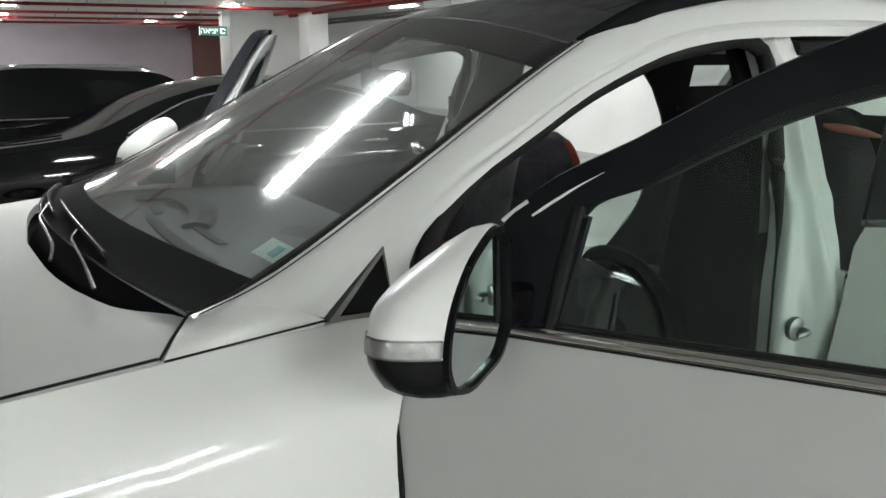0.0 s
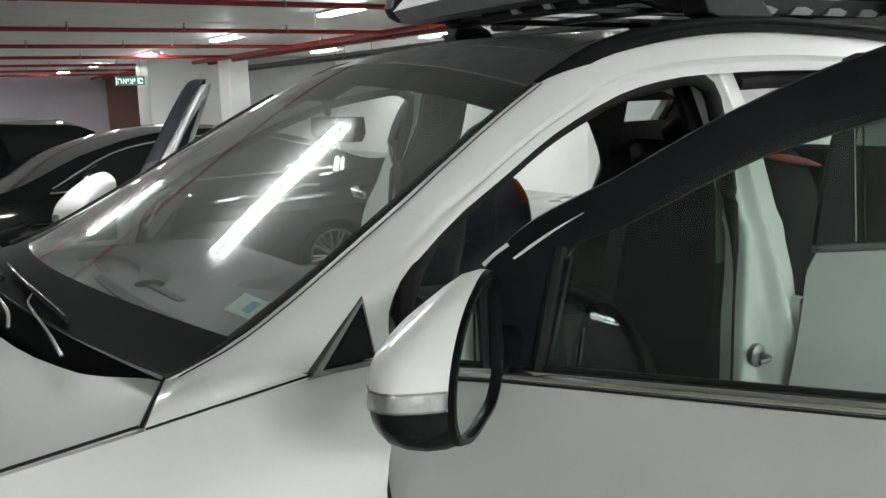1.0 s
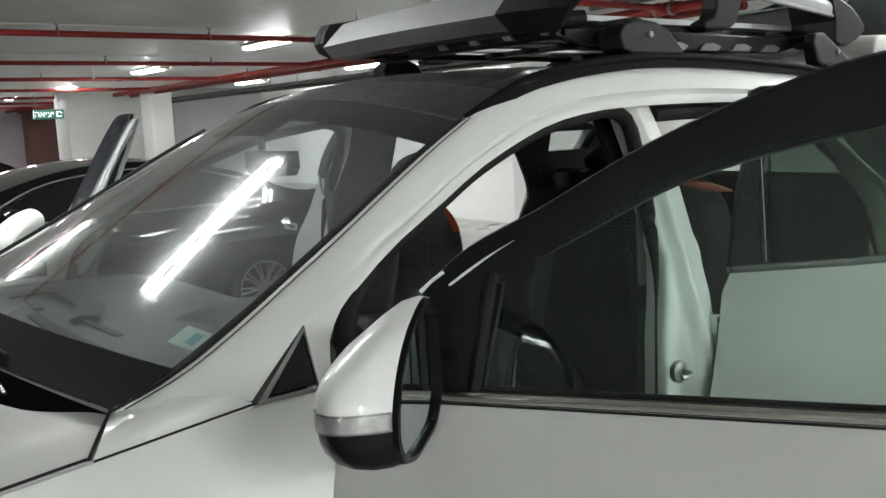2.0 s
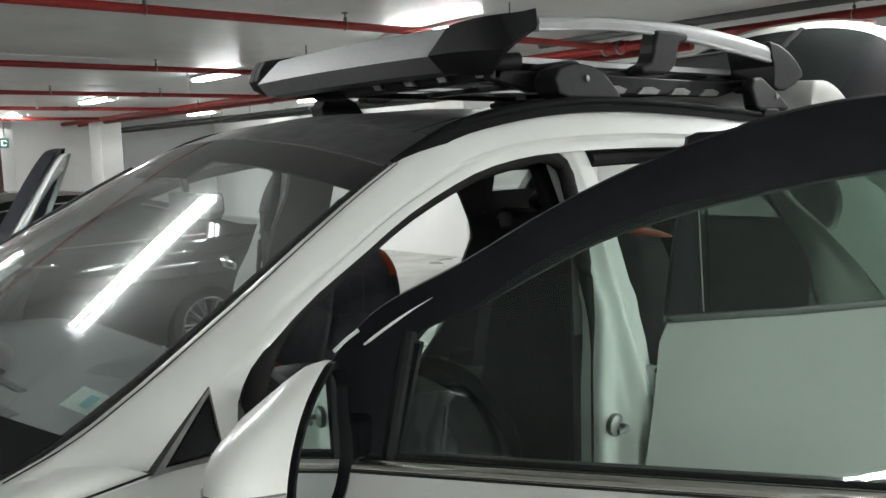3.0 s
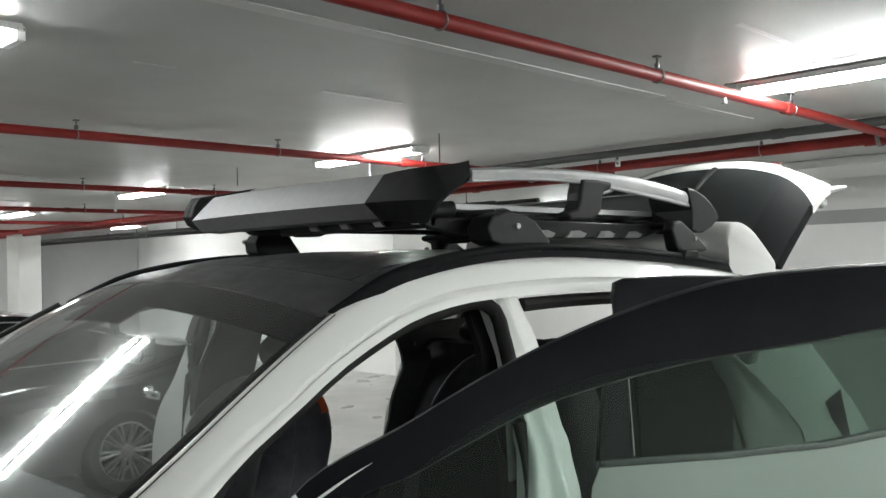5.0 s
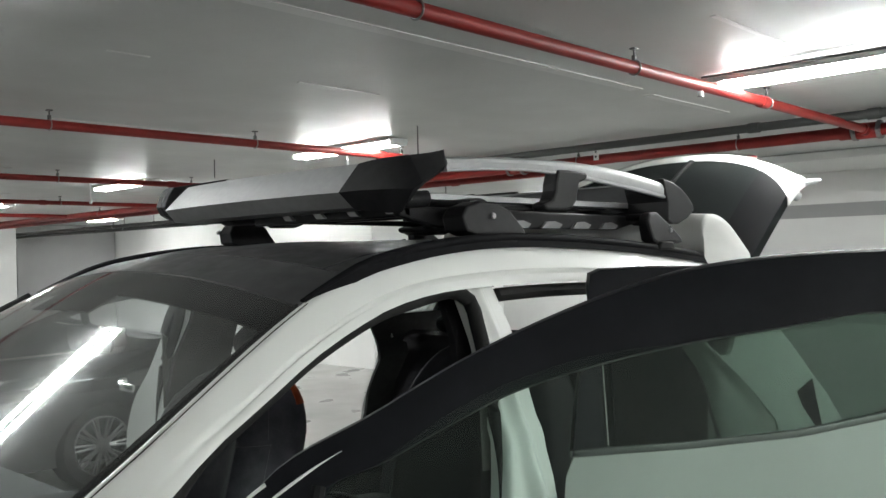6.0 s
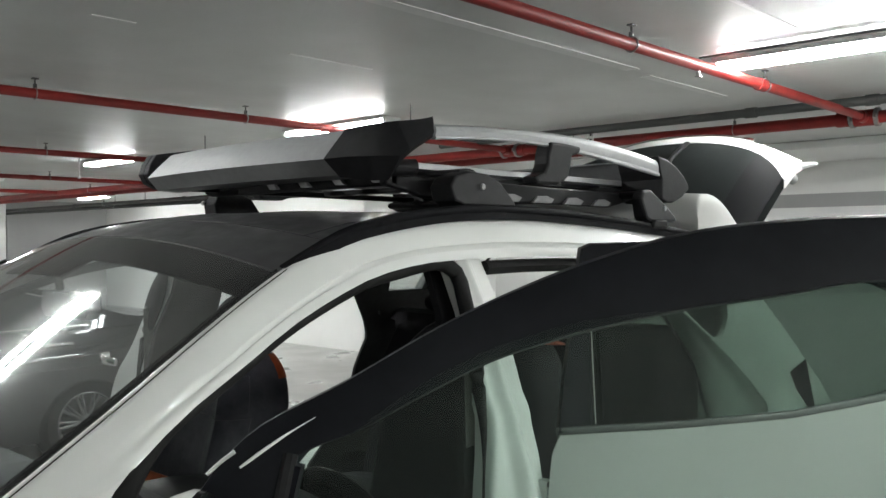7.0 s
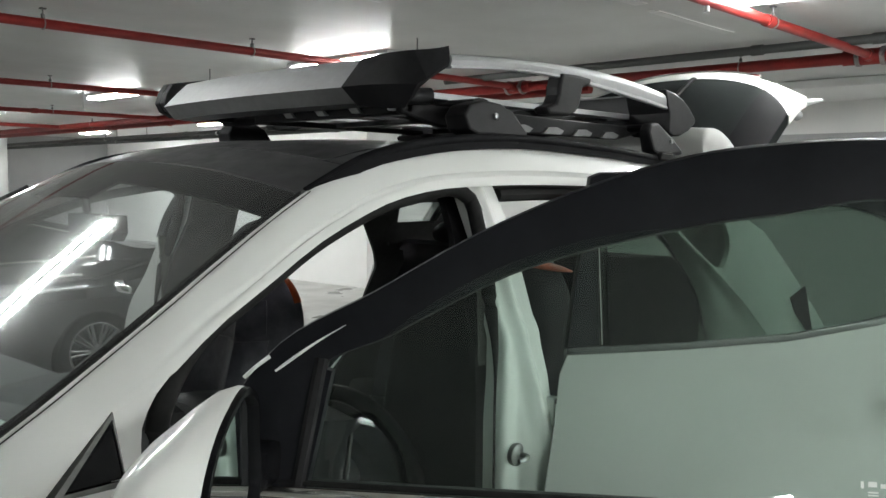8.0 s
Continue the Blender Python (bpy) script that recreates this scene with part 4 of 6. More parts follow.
def door_front(sg, angle):
    d = door_base(sg, HX, HY, angle, "front_door", "open white front door with black window frame and mirror", -0.03 if sg > 0 else 0.0)
    bm = bmesh.new()
    shell(bm, skin_rows(sg, 0.742, 1.825, lambda x: belt_f(x) - 0.010, 0.42, 22, 18), (0, -sg * 0.012, 0))
    cpart("door_skin", bm, DIMWHITE, d)
    bm = bmesh.new()
    rows = skin_rows(sg, 0.77, 1.78, lambda x: belt_f(x) - 0.012, 0.44, 12, 10, -0.055)
    shell(bm, rows, (0, -sg * 0.05, 0))
    cpart("inner_panel", bm, DASH, d)
    bm = bmesh.new()
    tube(bm, [(x, sg * (side_y(belt_f(x)) + 0.004), belt_f(x) + 0.002) for x in np.linspace(0.88, 1.825, 16)], 0.010, 10, squash=(0.6, 0.85))
    cpart("belt_trim", bm, BELT_BRIGHT, d, "bright chrome belt strip")
    bm = bmesh.new()
    tube(bm, [(x, sg * (side_y(belt_f(x) - 0.0085) + 0.003), belt_f(x) - 0.0085) for x in np.linspace(0.88, 1.825, 16)], 0.002, 6)
    cpart("belt_gasket", bm, RUBBER, d)
    bm = bmesh.new()
    tube(bm, [(x, sg * (side_y(belt_f(x) + 0.012) - 0.004), belt_f(x) + 0.012) for x in np.linspace(0.84, 1.825, 16)], 0.0045, 8)
    cpart("belt_seal", bm, RUBBER, d)
    bm = bmesh.new()
    ring(bm, FRAME_OUT, FRAME_IN, 56, sg, 0.012, -0.004, 0.035)
    cpart("window_frame", bm, FRAMEBLK, d, "black window frame with wind deflector")
    bm = bmesh.new()
    top = lambda x: float(np.interp(x, [p[0] for p in FRAME_IN[2:11]], [p[1] for p in FRAME_IN[2:11]])) + 0.02
    shell(bm, [[(x, sg * pane_y(x, z), z) for z in belt_f(x) + (top(x) - belt_f(x)) * np.linspace(0, 1, 14)] for x in np.linspace(0.945, 1.80, 32)], (0, -sg * 0.004, 0))
    cpart("window_glass", bm, GLASS_F, d, "green-tinted door glass")
    bm = bmesh.new()
    tube(bm, [(0.952, sg * (side_y(1.14) - 0.006), 1.14), (0.957, sg * (side_y(1.23) - 0.006), 1.23), (0.962, sg * (side_y(1.315) - 0.006), 1.315)], 0.011, 8)
    cpart("division_bar", bm, PLASTIC, d)
    # white strip imitating the highlight on the frame edge
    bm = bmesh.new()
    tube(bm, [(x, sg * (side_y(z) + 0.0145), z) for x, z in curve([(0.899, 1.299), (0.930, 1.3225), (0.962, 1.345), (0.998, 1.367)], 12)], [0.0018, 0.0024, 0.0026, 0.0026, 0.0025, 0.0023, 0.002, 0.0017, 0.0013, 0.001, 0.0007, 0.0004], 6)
    cpart("frame_highlight", bm, LAMPBODY, d, "white strip painted as the highlight of the frame edge")
    bm = bmesh.new()
    tube(bm, [(x, sg * (side_y(z) + 0.012), z) for x, z in curve([(0.850, 1.287), (0.868, 1.304), (0.886, 1.318)], 8)], 0.003, 8)
    cpart("sail_trim", bm, WHITE, d)
    bm = bmesh.new()
    tube(bm, [(x, sg * (side_y(z) - 0.04), z) for x, z in curve([(0.86, 1.25), (0.91, 1.318), (1.06, 1.405), (1.21, 1.475), (1.37, 1.538), (1.5, 1.572), (1.7, 1.592), (1.8, 1.588), (1.82, 1.54), (1.82, 1.4), (1.80, 1.2)], 40)], 0.012, 8)
    cpart("frame_weatherstrip", bm, QTRIM2, d)
    if sg > 0:
        bm = bmesh.new()
        ring(bm, [(x + 0.02, z - 0.02) for x, z in FRAME_OUT], [(x, z) for x, z in FRAME_IN], 56, sg, -0.030, -0.034, 0.02)
        cpart("inner_frame", bm, QTRIM2, d, "grey painted inner window frame")
    else:
        # etched marks low on the glass
        for x0, z0, w, h in ((1.683, 1.2045, 0.0035, 0.008), (1.6915, 1.2065, 0.010, 0.006), (1.691, 1.1995, 0.012, 0.0018), (1.691, 1.1965, 0.012, 0.0014), (1.7055, 1.2055, 0.006, 0.005)):
            bm = bmesh.new()
            shell(bm, [[(x, sg * (pane_y(x, z) + 0.0012), z) for x in (x0, x0 + w)] for z in (z0, z0 + h)], (0, -sg * 0.0004, 0))
            cpart("etched_mark", bm, ETCH, d)
    mirror(sg, d)
    # handle
    bm = bmesh.new()
    tube(bm, curve([(1.53, sg * 0.935, 0.985), (1.57, sg * 0.962, 0.99), (1.66, sg * 0.965, 0.995), (1.73, sg * 0.94, 0.995)], 12), 0.013, 10, squash=(0.7, 1.2))
    cpart("door_handle", bm, CHROME, d, "chrome door handle")
    return d


def mirror(sg, d):
    """Housing drawn in the closed door: nose towards the front, glass towards the rear."""
    outline = curve([(1.040, 1.112), (1.051, 1.135), (1.052, 1.179), (1.036, 1.231), (0.990, 1.290), (0.936, 1.313), (0.915, 1.295), (0.911, 1.246), (0.912, 1.166), (0.935, 1.130), (0.968, 1.116), (1.01, 1.105), (1.040, 1.112)], 61)[:-1]
    cy0, cz0 = 0.985, 1.205
    rows = []
    head = []
    for x, k, dy in ((0.93, 1.0, 0.0), (0.922, 1.035, 0.004), (0.905, 1.04, 0.016), (0.885, 1.0, 0.030), (0.865, 0.92, 0.040), (0.847, 0.80, 0.043), (0.832, 0.62, 0.038), (0.822, 0.40, 0.030), (0.817, 0.16, 0.022), (0.816, 0.02, 0.02)):
        ku = float(np.interp(x, [0.816, 0.84, 0.865, 0.885, 0.905, 0.93], [0.45, 0.58, 0.70, 0.82, 0.93, 1.0]))
        rows.append([(x, sg * (cy0 + (y - cy0) * k + dy), cz0 + (z - cz0) * k * (ku if z > cz0 else 1)) for y, z in outline])
    rings = [(0.929, 1.002, 0.001), (0.922, 1.035, 0.004), (0.905, 1.04, 0.016), (0.885, 1.0, 0.030), (0.865, 0.92, 0.040), (0.847, 0.80, 0.043), (0.832, 0.62, 0.038)]
    for upper in (True, False):
        b2 = bmesh.new()
        grid(b2, rows, closed_u=True)
        geom = b2.verts[:] + b2.edges[:] + b2.faces[:]
        bmesh.ops.bisect_plane(b2, geom=geom, plane_co=(0, 0, 1.162), plane_no=(0, 0, 1), clear_inner=upper, clear_outer=not upper)
        head.append(cpart("mirror_cap" if upper else "mirror_base", b2, WHITE if upper else PLASTIC_G, d, "white painted mirror cap" if upper else "", sharp=70))
    outb = sorted((z, y) for y, z in outline if y > 1.0)
    for nm, z0, z1, o, m2 in (("signal_frame", 1.162, 1.187, 0.0012, QTRIM), ("turn_signal", 1.165, 1.185, 0.003, LENS2)):
        bm = bmesh.new()
        lens = []
        for x, k, dy in rings:
            row = []
            for z in np.linspace(z0, z1, 5):
                zz = cz0 + (z - cz0) / k
                yy = float(np.interp(zz, [p[0] for p in outb], [p[1] for p in outb]))
                row.append((x - (0.001 if k < 0.95 else 0), sg * (cy0 + (yy - cy0) * k + dy + o), z))
            lens.append(row)
        shell(bm, lens, (0.001, -sg * 0.004, 0))
        head.append(cpart(nm, bm, m2, d, "clear turn signal lens" if nm == "turn_signal" else "", sharp=70))
    last = rows[0]
    # rim round the glass
    bm = bmesh.new()
    c = Vector((0.93, sg * 0.985, 1.205))
    r2 = [[Vector(p) for p in last], [Vector(p) + Vector((0.008, 0, 0)) - (Vector(p) - c) * 0.01 for p in last], [c + (Vector(p) - c) * 0.92 + Vector((0.009, 0, 0)) for p in last], [c + (Vector(p) - c) * 0.90 + Vector((-0.004, 0, 0)) for p in last]]
    grid(bm, r2, closed_u=True)
    head.append(cpart("mirror_rim", bm, PLASTIC_G, d))
    bm = bmesh.new()
    vs = grid(bm, [[c + (Vector(p) - c) * s + Vector((0.001, 0, 0)) for p in last] for s in (0.92, 0.4)], closed_u=True)
    bm.faces.new(vs[1])
    head.append(cpart("mirror_glass", bm, MIRROR, d, "mirror glass"))
    # the head is swung towards the driver: its outer end lies further back and out
    for ob in head:
        for v in ob.data.vertices:
            k = (abs(v.co.y) - 0.911) / 0.141 * (1.0 if sg < 0 else 0.15)
            v.co.z = cz0 + (v.co.z - cz0) * (1 - 0.07 * k) + 0.024 * k
            v.co.x += 0.038 * k
            v.co.y += sg * (0.070 * k - (0.0 if sg < 0 else 0.030 + 0.02 * (1 - k)))
            v.co.z += 0.0 if sg < 0 else 0.012
    # foot on the door
    bm = bmesh.new()
    prism(bm, [(0.82, 1.145), (0.965, 1.145), (0.98, 1.30), (0.90, 1.315), (0.83, 1.23)], "y", 0.0, 0.016)
    for v in bm.verts:
        v.co.y = sg * (side_y(v.co.z) - 0.003 - v.co.y)
    cpart("mirror_sail", bm, FRAMEBLK, d)
    bm = bmesh.new()
    prism(bm, [(0.84, 1.15), (0.925, 1.15), (0.92, 1.205), (0.85, 1.205)], "y", 0.80, 0.93)
    for v in bm.verts:
        v.co.y *= sg
    cpart("mirror_arm", bm, PLASTIC_G, d, bevel=0.01)


LENS2 = mat("lens_clear_plastic", (0.33, 0.33, 0.325), 0.2, 0.5, 0.8, 0.5, 50, 0.22, 0.10, 90)
ETCH = mat("etched_glass_print", (0.7, 0.72, 0.7), 0.7)
RB = [(1.80, 1.172), (2.10, 1.190), (2.34, 1.212), (2.56, 1.252), (2.74, 1.315)]


def belt_r(x):
    return float(np.interp(x, [p[0] for p in RB], [p[1] for p in RB]))


def door_rear(sg, angle):
    d = door_base(sg, 1.83, 0.89, angle, "rear_door", "open white rear door with dark privacy glass")
    bm = bmesh.new()
    rows = []
    for k, x in enumerate(np.linspace(1.806, 2.74, 22)):
        zt = belt_r(x)
        rows.append([(x + 0.014 * (1 if k == 0 else 0) * math.exp(-((zt - z) / 0.02) ** 2) - 0.055 * min(1, (zt - z) / 0.36) * (1 - k / 21) ** 4, sg * (side_y(min(z, 1.13)) - max(0, z - 1.13) * 0.4), z) for z in zt + (0.42 - zt) * np.linspace(0, 1, 18)])
    shell(bm, rows, (0, -sg * 0.012, 0))
    cpart("door_skin", bm, DIMWHITE, d)
    bm = bmesh.new()
    rows = skin_rows(sg, 1.82, 2.70, lambda x: belt_r(x) - 0.01, 0.44, 12, 10, -0.055)
    shell(bm, rows, (0, -sg * 0.05, 0))
    cpart("inner_panel", bm, DASH, d)
    bm = bmesh.new()
    tube(bm, [(x, sg * (side_y(belt_r(x)) + 0.003), belt_r(x) + 0.006) for x in np.linspace(1.81, 2.74, 24)], 0.009, 8, squash=(0.6, 1.0))
    cpart("belt_trim", bm, STEEL2, d, "dark satin belt strip")
    out = [(1.812, 1.175), (1.84, 1.35), (1.875, 1.50), (1.885, 1.595), (1.95, 1.602), (2.15, 1.602), (2.4, 1.59), (2.6, 1.555), (2.75, 1.48), (2.80, 1.40), (2.76, 1.32)]
    inn = [(1.897, 1.185), (1.899, 1.35), (1.915, 1.45), (1.94, 1.508), (2.0, 1.526), (2.15, 1.532), (2.38, 1.528), (2.56, 1.505), (2.66, 1.45), (2.70, 1.39), (2.69, 1.305)]
    bm = bmesh.new()
    ring(bm, out, inn, 44, sg, 0.012, -0.004, 0.035)
    cpart("window_frame", bm, FRAMEBLK, d, "black window frame with wind deflector")
    bm = bmesh.new()
    tp = lambda x: float(np.interp(x, [1.85, 1.93, 2.15, 2.38, 2.56, 2.70], [1.3, 1.545, 1.56, 1.545, 1.515, 1.40]))
    shell(bm, [[(x, sg * (side_y(z) - 0.014), z) for z in belt_r(x) + (tp(x) - belt_r(x)) * np.linspace(0, 1, 10)] for x in np.linspace(1.85, 2.70, 20)], (0, -sg * 0.004, 0))
    cpart("window_glass", bm, GLASS_R, d, "dark privacy glass")
    for x, r, m2 in ((1.899, 0.002, CHROME), (1.917, 0.0022, PLASTIC_G)):
        bm = bmesh.new()
        tube(bm, [(x, sg * (side_y(z) + 0.002), z) for z in np.linspace(1.195, 1.53, 10)], r, 8)
        cpart("glass_channel", bm, m2, d)
    bm = bmesh.new()
    prism(bm, [(2.345, 1.306), (2.383, 1.334), (2.388, 1.225), (2.372, 1.235), (2.352, 1.272)], "y", 0.0, 0.006)
    for v in bm.verts:
        v.co.y = sg * (side_y(v.co.z) + 0.004 - v.co.y)
    cpart("corner_sail", bm, RUBBER, d, "small black corner piece on the glass")
    bm = bmesh.new()
    tube(bm, curve([(2.53, sg * 0.925, 1.10), (2.57, sg * 0.965, 1.107), (2.66, sg * 0.967, 1.112), (2.72, sg * 0.935, 1.112)], 12), 0.014, 10, squash=(0.7, 1.2))
    cpart("door_handle", bm, CHROME, d, "chrome door handle")
    return d


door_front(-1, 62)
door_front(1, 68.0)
door_rear(-1, 50)
door_rear(1, 70)

# ---- tailgate, raised ----
gate = empty("tailgate")
gate.parent = car
gate.matrix_parent_inverse = car.matrix_basis.inverted()
gate["label"] = "raised white tailgate with dark rear window and spoiler"


GATE_SIDE = [(3.357, 1.611), (3.50, 1.715), (3.68, 1.841), (3.78, 1.897), (3.87, 1.932), (3.96, 1.945), (4.02, 1.948)]


def gate_point(x, y):
    """Outer face of the raised gate: side outline, swelling towards the middle."""
    z = float(np.interp(x, [p[0] for p in GATE_SIDE], [p[1] for p in GATE_SIDE]))
    f = min(1, max(0, (x - 3.357) / 0.66))
    return (x, y, z + (0.03 + 0.11 * f ** 2.5) * (1 - (abs(y) / 0.62) ** 2.3))


def gate_edge(y):
    """Where dark glass meets white skin."""
    return 3.940 - 0.250 * (abs(y) / 0.62) ** 3.4


def gate_patch(name, x0, x1, half, material, thick, label="", ny=24, nx=16):
    bm = bmesh.new()
    rows = []
    for t in np.linspace(0, 1, nx):
        rows.append([gate_point(x0(y) + (x1(y) - x0(y)) * t, y) for y in np.linspace(-half, half, ny)])
    shell(bm, rows, thick)
    return cpart(name, bm, material, gate, label)


gate_patch("rear_window", lambda y: 3.36, lambda y: gate_edge(y) - 0.003, 0.618, GATEGLASS, (0.03, 0, -0.02), "dark tinted rear window")
gate_patch("gate_skin", gate_edge, lambda y: 4.02 - 0.15 * (abs(y) / 0.62) ** 3, 0.625, DIMWHITE, (0.0, 0, -0.035), "white tailgate skin")
# black side bands of the window
for sg in (-1, 1):
    bm = bmesh.new()
    shell(bm, [[Vector(gate_point(3.362 + (gate_edge(y) - 3.366) * t, sg * y)) + Vector((-0.003, 0, 0.004)) for y in np.linspace(0.45, 0.617, 8)] for t in np.linspace(0, 1, 14)], (0.004, 0, -0.003))
    cpart("window_side_band", bm, FRIT_G, gate)
bm = bmesh.new()
rows = []
for y, k in [(-0.612, 3.4), (-0.608, 2.0)] + [(y, (abs(y) / 0.60) ** 4) for y in np.linspace(-0.60, 0.60, 20)] + [(0.608, 2.0), (0.612, 3.4)]:
    top = curve([(2.992, 1.655), (2.99, 1.73), (3.005, 1.768), (3.05, 1.778), (3.122, 1.774), (3.186, 1.754), (3.295, 1.69), (3.352, 1.652)], 16)
    rows.append([(x, y, z - 0.012 * k) for x, z in top + [(3.345, 1.595), (3.02, 1.63)]])
vs = grid(bm, rows, closed_u=True)
bm.faces.new(vs[0]), bm.faces.new(vs[-1])
cpart("spoiler", bm, DIMWHITE, gate, "white roof spoiler", sharp=50)
for sg in (-1, 1):
    bm = bmesh.new()
    rows = [[(3.80 + 0.10 * t + 0.012 * math.cos(a), sg * (0.615 + 0.012 * math.sin(a)), 1.872 + 0.03 * t) for a in np.linspace(0, 2 * math.pi, 9)[:-1]] for t in np.linspace(0, 1, 5)]
    vs = grid(bm, rows, closed_u=True)
    bm.faces.new(vs[0]), bm.faces.new(vs[-1])
    cpart("tail_lamp", bm, REDLENS, gate, "red tail lamp", sharp=60)
    bm = bmesh.new()
    tube(bm, [(3.40, sg * 0.57, 1.60), (3.58, sg * 0.585, 1.73)], 0.011, 10)
    tube(bm, [(3.26, sg * 0.56, 1.50), (3.42, sg * 0.57, 1.612)], 0.006, 8)
    cpart("gas_strut", bm, PLASTIC, gate)
bm = bmesh.new()
tube(bm, [Vector(gate_point(x, y)) + Vector((-0.012, 0, 0.018)) for x, y in ((3.885, -0.115), (3.80, -0.105), (3.72, -0.10), (3.62, -0.11), (3.52, -0.13))], [0.016, 0.015, 0.012, 0.009, 0.008], 8, squash=(1.0, 0.5))
cpart("rear_wiper", bm, RUBBER, gate, "black rear wiper")
bm = bmesh.new()
tube(bm, [gate_point(4.018, y) for y in np.linspace(-0.36, 0.36, 12)], 0.008, 8)
cpart("gate_trim", bm, CHROME, gate)
bm = bmesh.new()
tube(bm, [(3.86, -0.605, 1.905), (3.90, -0.635, 1.915), (3.95, -0.655, 1.922)], [0.016, 0.012, 0.007], 8)
tube(bm, [(3.85, -0.575, 1.90), (3.86, -0.58, 1.865), (3.88, -0.585, 1.855)], 0.022, 10)
cpart("lamp_housing", bm, QTRIM2, gate, "grey lamp housing at the raised edge")

# ---- inside the car ----
bm = bmesh.new()
box(bm, 0.75, 3.55, -0.72, 0.72, 0.36, 0.42)
cpart("floor_pan", bm, DASH, bevel=0.02)
bm = bmesh.new()
rows = []
for y in np.linspace(-0.74, 0.74, 20):
    hump = 0.03 * math.exp(-((y + 0.37) / 0.2) ** 2)
    rows.append([(0.42, y, 1.10), (0.60, y, 1.135), (0.80, y, 1.13 + hump), (1.00, y, 1.12 + hump), (1.12, y, 1.09 + hump), (1.17, y, 1.02), (1.14, y, 0.85), (1.02, y, 0.60)])
shell(bm, rows, (0, 0, -0.03))
cpart("dashboard", bm, DASH)
bm = bmesh.new()
rows = []
for t in np.linspace(0, 1, 14):
    y = -0.58 + 0.46 * t
    k = math.sin(math.pi * min(max(t, 0.03), 0.97)) ** 0.5
    rows.append([(0.80 - 0.03 * k, y, 1.128), (0.84, y, 1.135 + 0.035 * k), (0.93, y, 1.14 + 0.05 * k), (1.02, y, 1.135 + 0.05 * k), (1.03, y, 1.12 + 0.045 * k), (0.95, y, 1.09)])
vs = grid(bm, rows, closed_u=True)
bm.faces.new(vs[0]), bm.faces.new(vs[-1])
cpart("instrument_hood", bm, PLASTIC)
for y0, y1, xa, xb in ((-0.36, 0.22, 0.575, 0.600), (-0.20, 0.05, 0.655, 0.672), (0.26, 0.56, 0.60, 0.622)):
    bm = bmesh.new()
    shell(bm, [[(x + 0.05 * (y / 0.6) ** 2, y, 1.1395 - 0.1 * max(0, 0.6 - x)) for x in (xa, xb)] for y in np.linspace(y0, y1, 10)], (0, 0, -0.006))
    cpart("defroster_slot", bm, RUBBER)
bm = bmesh.new()
tube(bm, curve([(0.62, 0.52, 1.14), (0.69, 0.46, 1.150), (0.72, 0.27, 1.153), (0.69, 0.08, 1.150), (0.66, 0.02, 1.14)], 20), 0.022, 10, squash=(1.6, 0.5))
cpart("centre_hood", bm, PLASTIC)
# steering wheel, leaning towards the driver
SWC, SWT = Vector((1.658, -0.36, 0.881)), 0.38
SW_UP, SW_N = Vector((-math.sin(SWT), 0, math.cos(SWT))), Vector((math.cos(SWT), 0, math.sin(SWT)))
wheel_e = empty("steering_wheel")
wheel_e.parent = car
wheel_e.matrix_parent_inverse = car.matrix_basis.inverted()
bm = bmesh.new()
ringp = [SWC + 0.180 * (math.cos(a) * Vector((0, 1, 0)) + math.sin(a) * SW_UP) for a in np.linspace(0, 2 * math.pi, 49)]
tube(bm, ringp, [0.0195 + 0.004 * abs(math.cos(a)) for a in np.linspace(0, 2 * math.pi, 49)], 12, False)
cpart("rim", bm, WHEELBLK, wheel_e, "black leather steering wheel rim")
bm = bmesh.new()
vs = grid(bm, [[SWC + SW_N * n + r * (math.cos(a) * Vector((0, 1.15, 0)) + math.sin(a) * SW_UP) for a in np.linspace(0, 2 * math.pi, 29)[:-1]] for n, r in ((-0.06, 0.12), (-0.02, 0.166), (0.004, 0.167), (0.026, 0.12), (0.04, 0.02))], closed_u=True)
bm.faces.new(vs[0]), bm.faces.new(vs[-1])
cpart("hub", bm, WHEELBLK, wheel_e)
for a in (0.12, math.pi - 0.12, 1.5 * math.pi):
    d = math.cos(a) * Vector((0, 1, 0)) + math.sin(a) * SW_UP
    bm = bmesh.new()
    tube(bm, [SWC + d * 0.06, SWC + d * 0.13 - SW_N * 0.006, SWC + d * 0.178], [0.046, 0.040, 0.030], 10, squash=(0.7, 1.0))
    cpart("spoke", bm, WHEELBLK, wheel_e)
bm = bmesh.new()
tube(bm, [SWC - SW_N * 0.03, SWC - SW_N * 0.16, SWC - SW_N * 0.42], [0.045, 0.06, 0.07], 14)
cpart("steering_column", bm, WHEELBLK)
bm = bmesh.new()
prism(bm, [(1.12, 0.42), (1.10, 0.86), (1.30, 0.80), (1.55, 0.74), (2.05, 0.72), (2.10, 0.42)], "y", -0.11, 0.11)
cpart("centre_console", bm, DASH, bevel=0.02)
# instrument cluster behind the wheel: hood and glossy lens
bm = bmesh.new()
rows = []
for t in np.linspace(0, 1, 16):
    y = -0.60 + 0.40 * t
    k = math.sin(math.pi * min(max(t, 0.04), 0.96)) ** 0.45
    rows.append([(1.05, y, 1.06), (1.12, y, 1.08 + 0.02 * k), (1.28, y, 1.07 + 0.030 * k), (1.42, y, 1.05 + 0.030 * k), (1.435, y, 1.035 + 0.028 * k), (1.40, y, 1.02 + 0.02 * k), (1.37, y, 0.87), (1.05, y, 0.80)])
vs = grid(bm, rows, closed_u=True)
bm.faces.new(vs[0]), bm.faces.new(vs[-1])
cpart("cluster_hood", bm, PLASTIC)
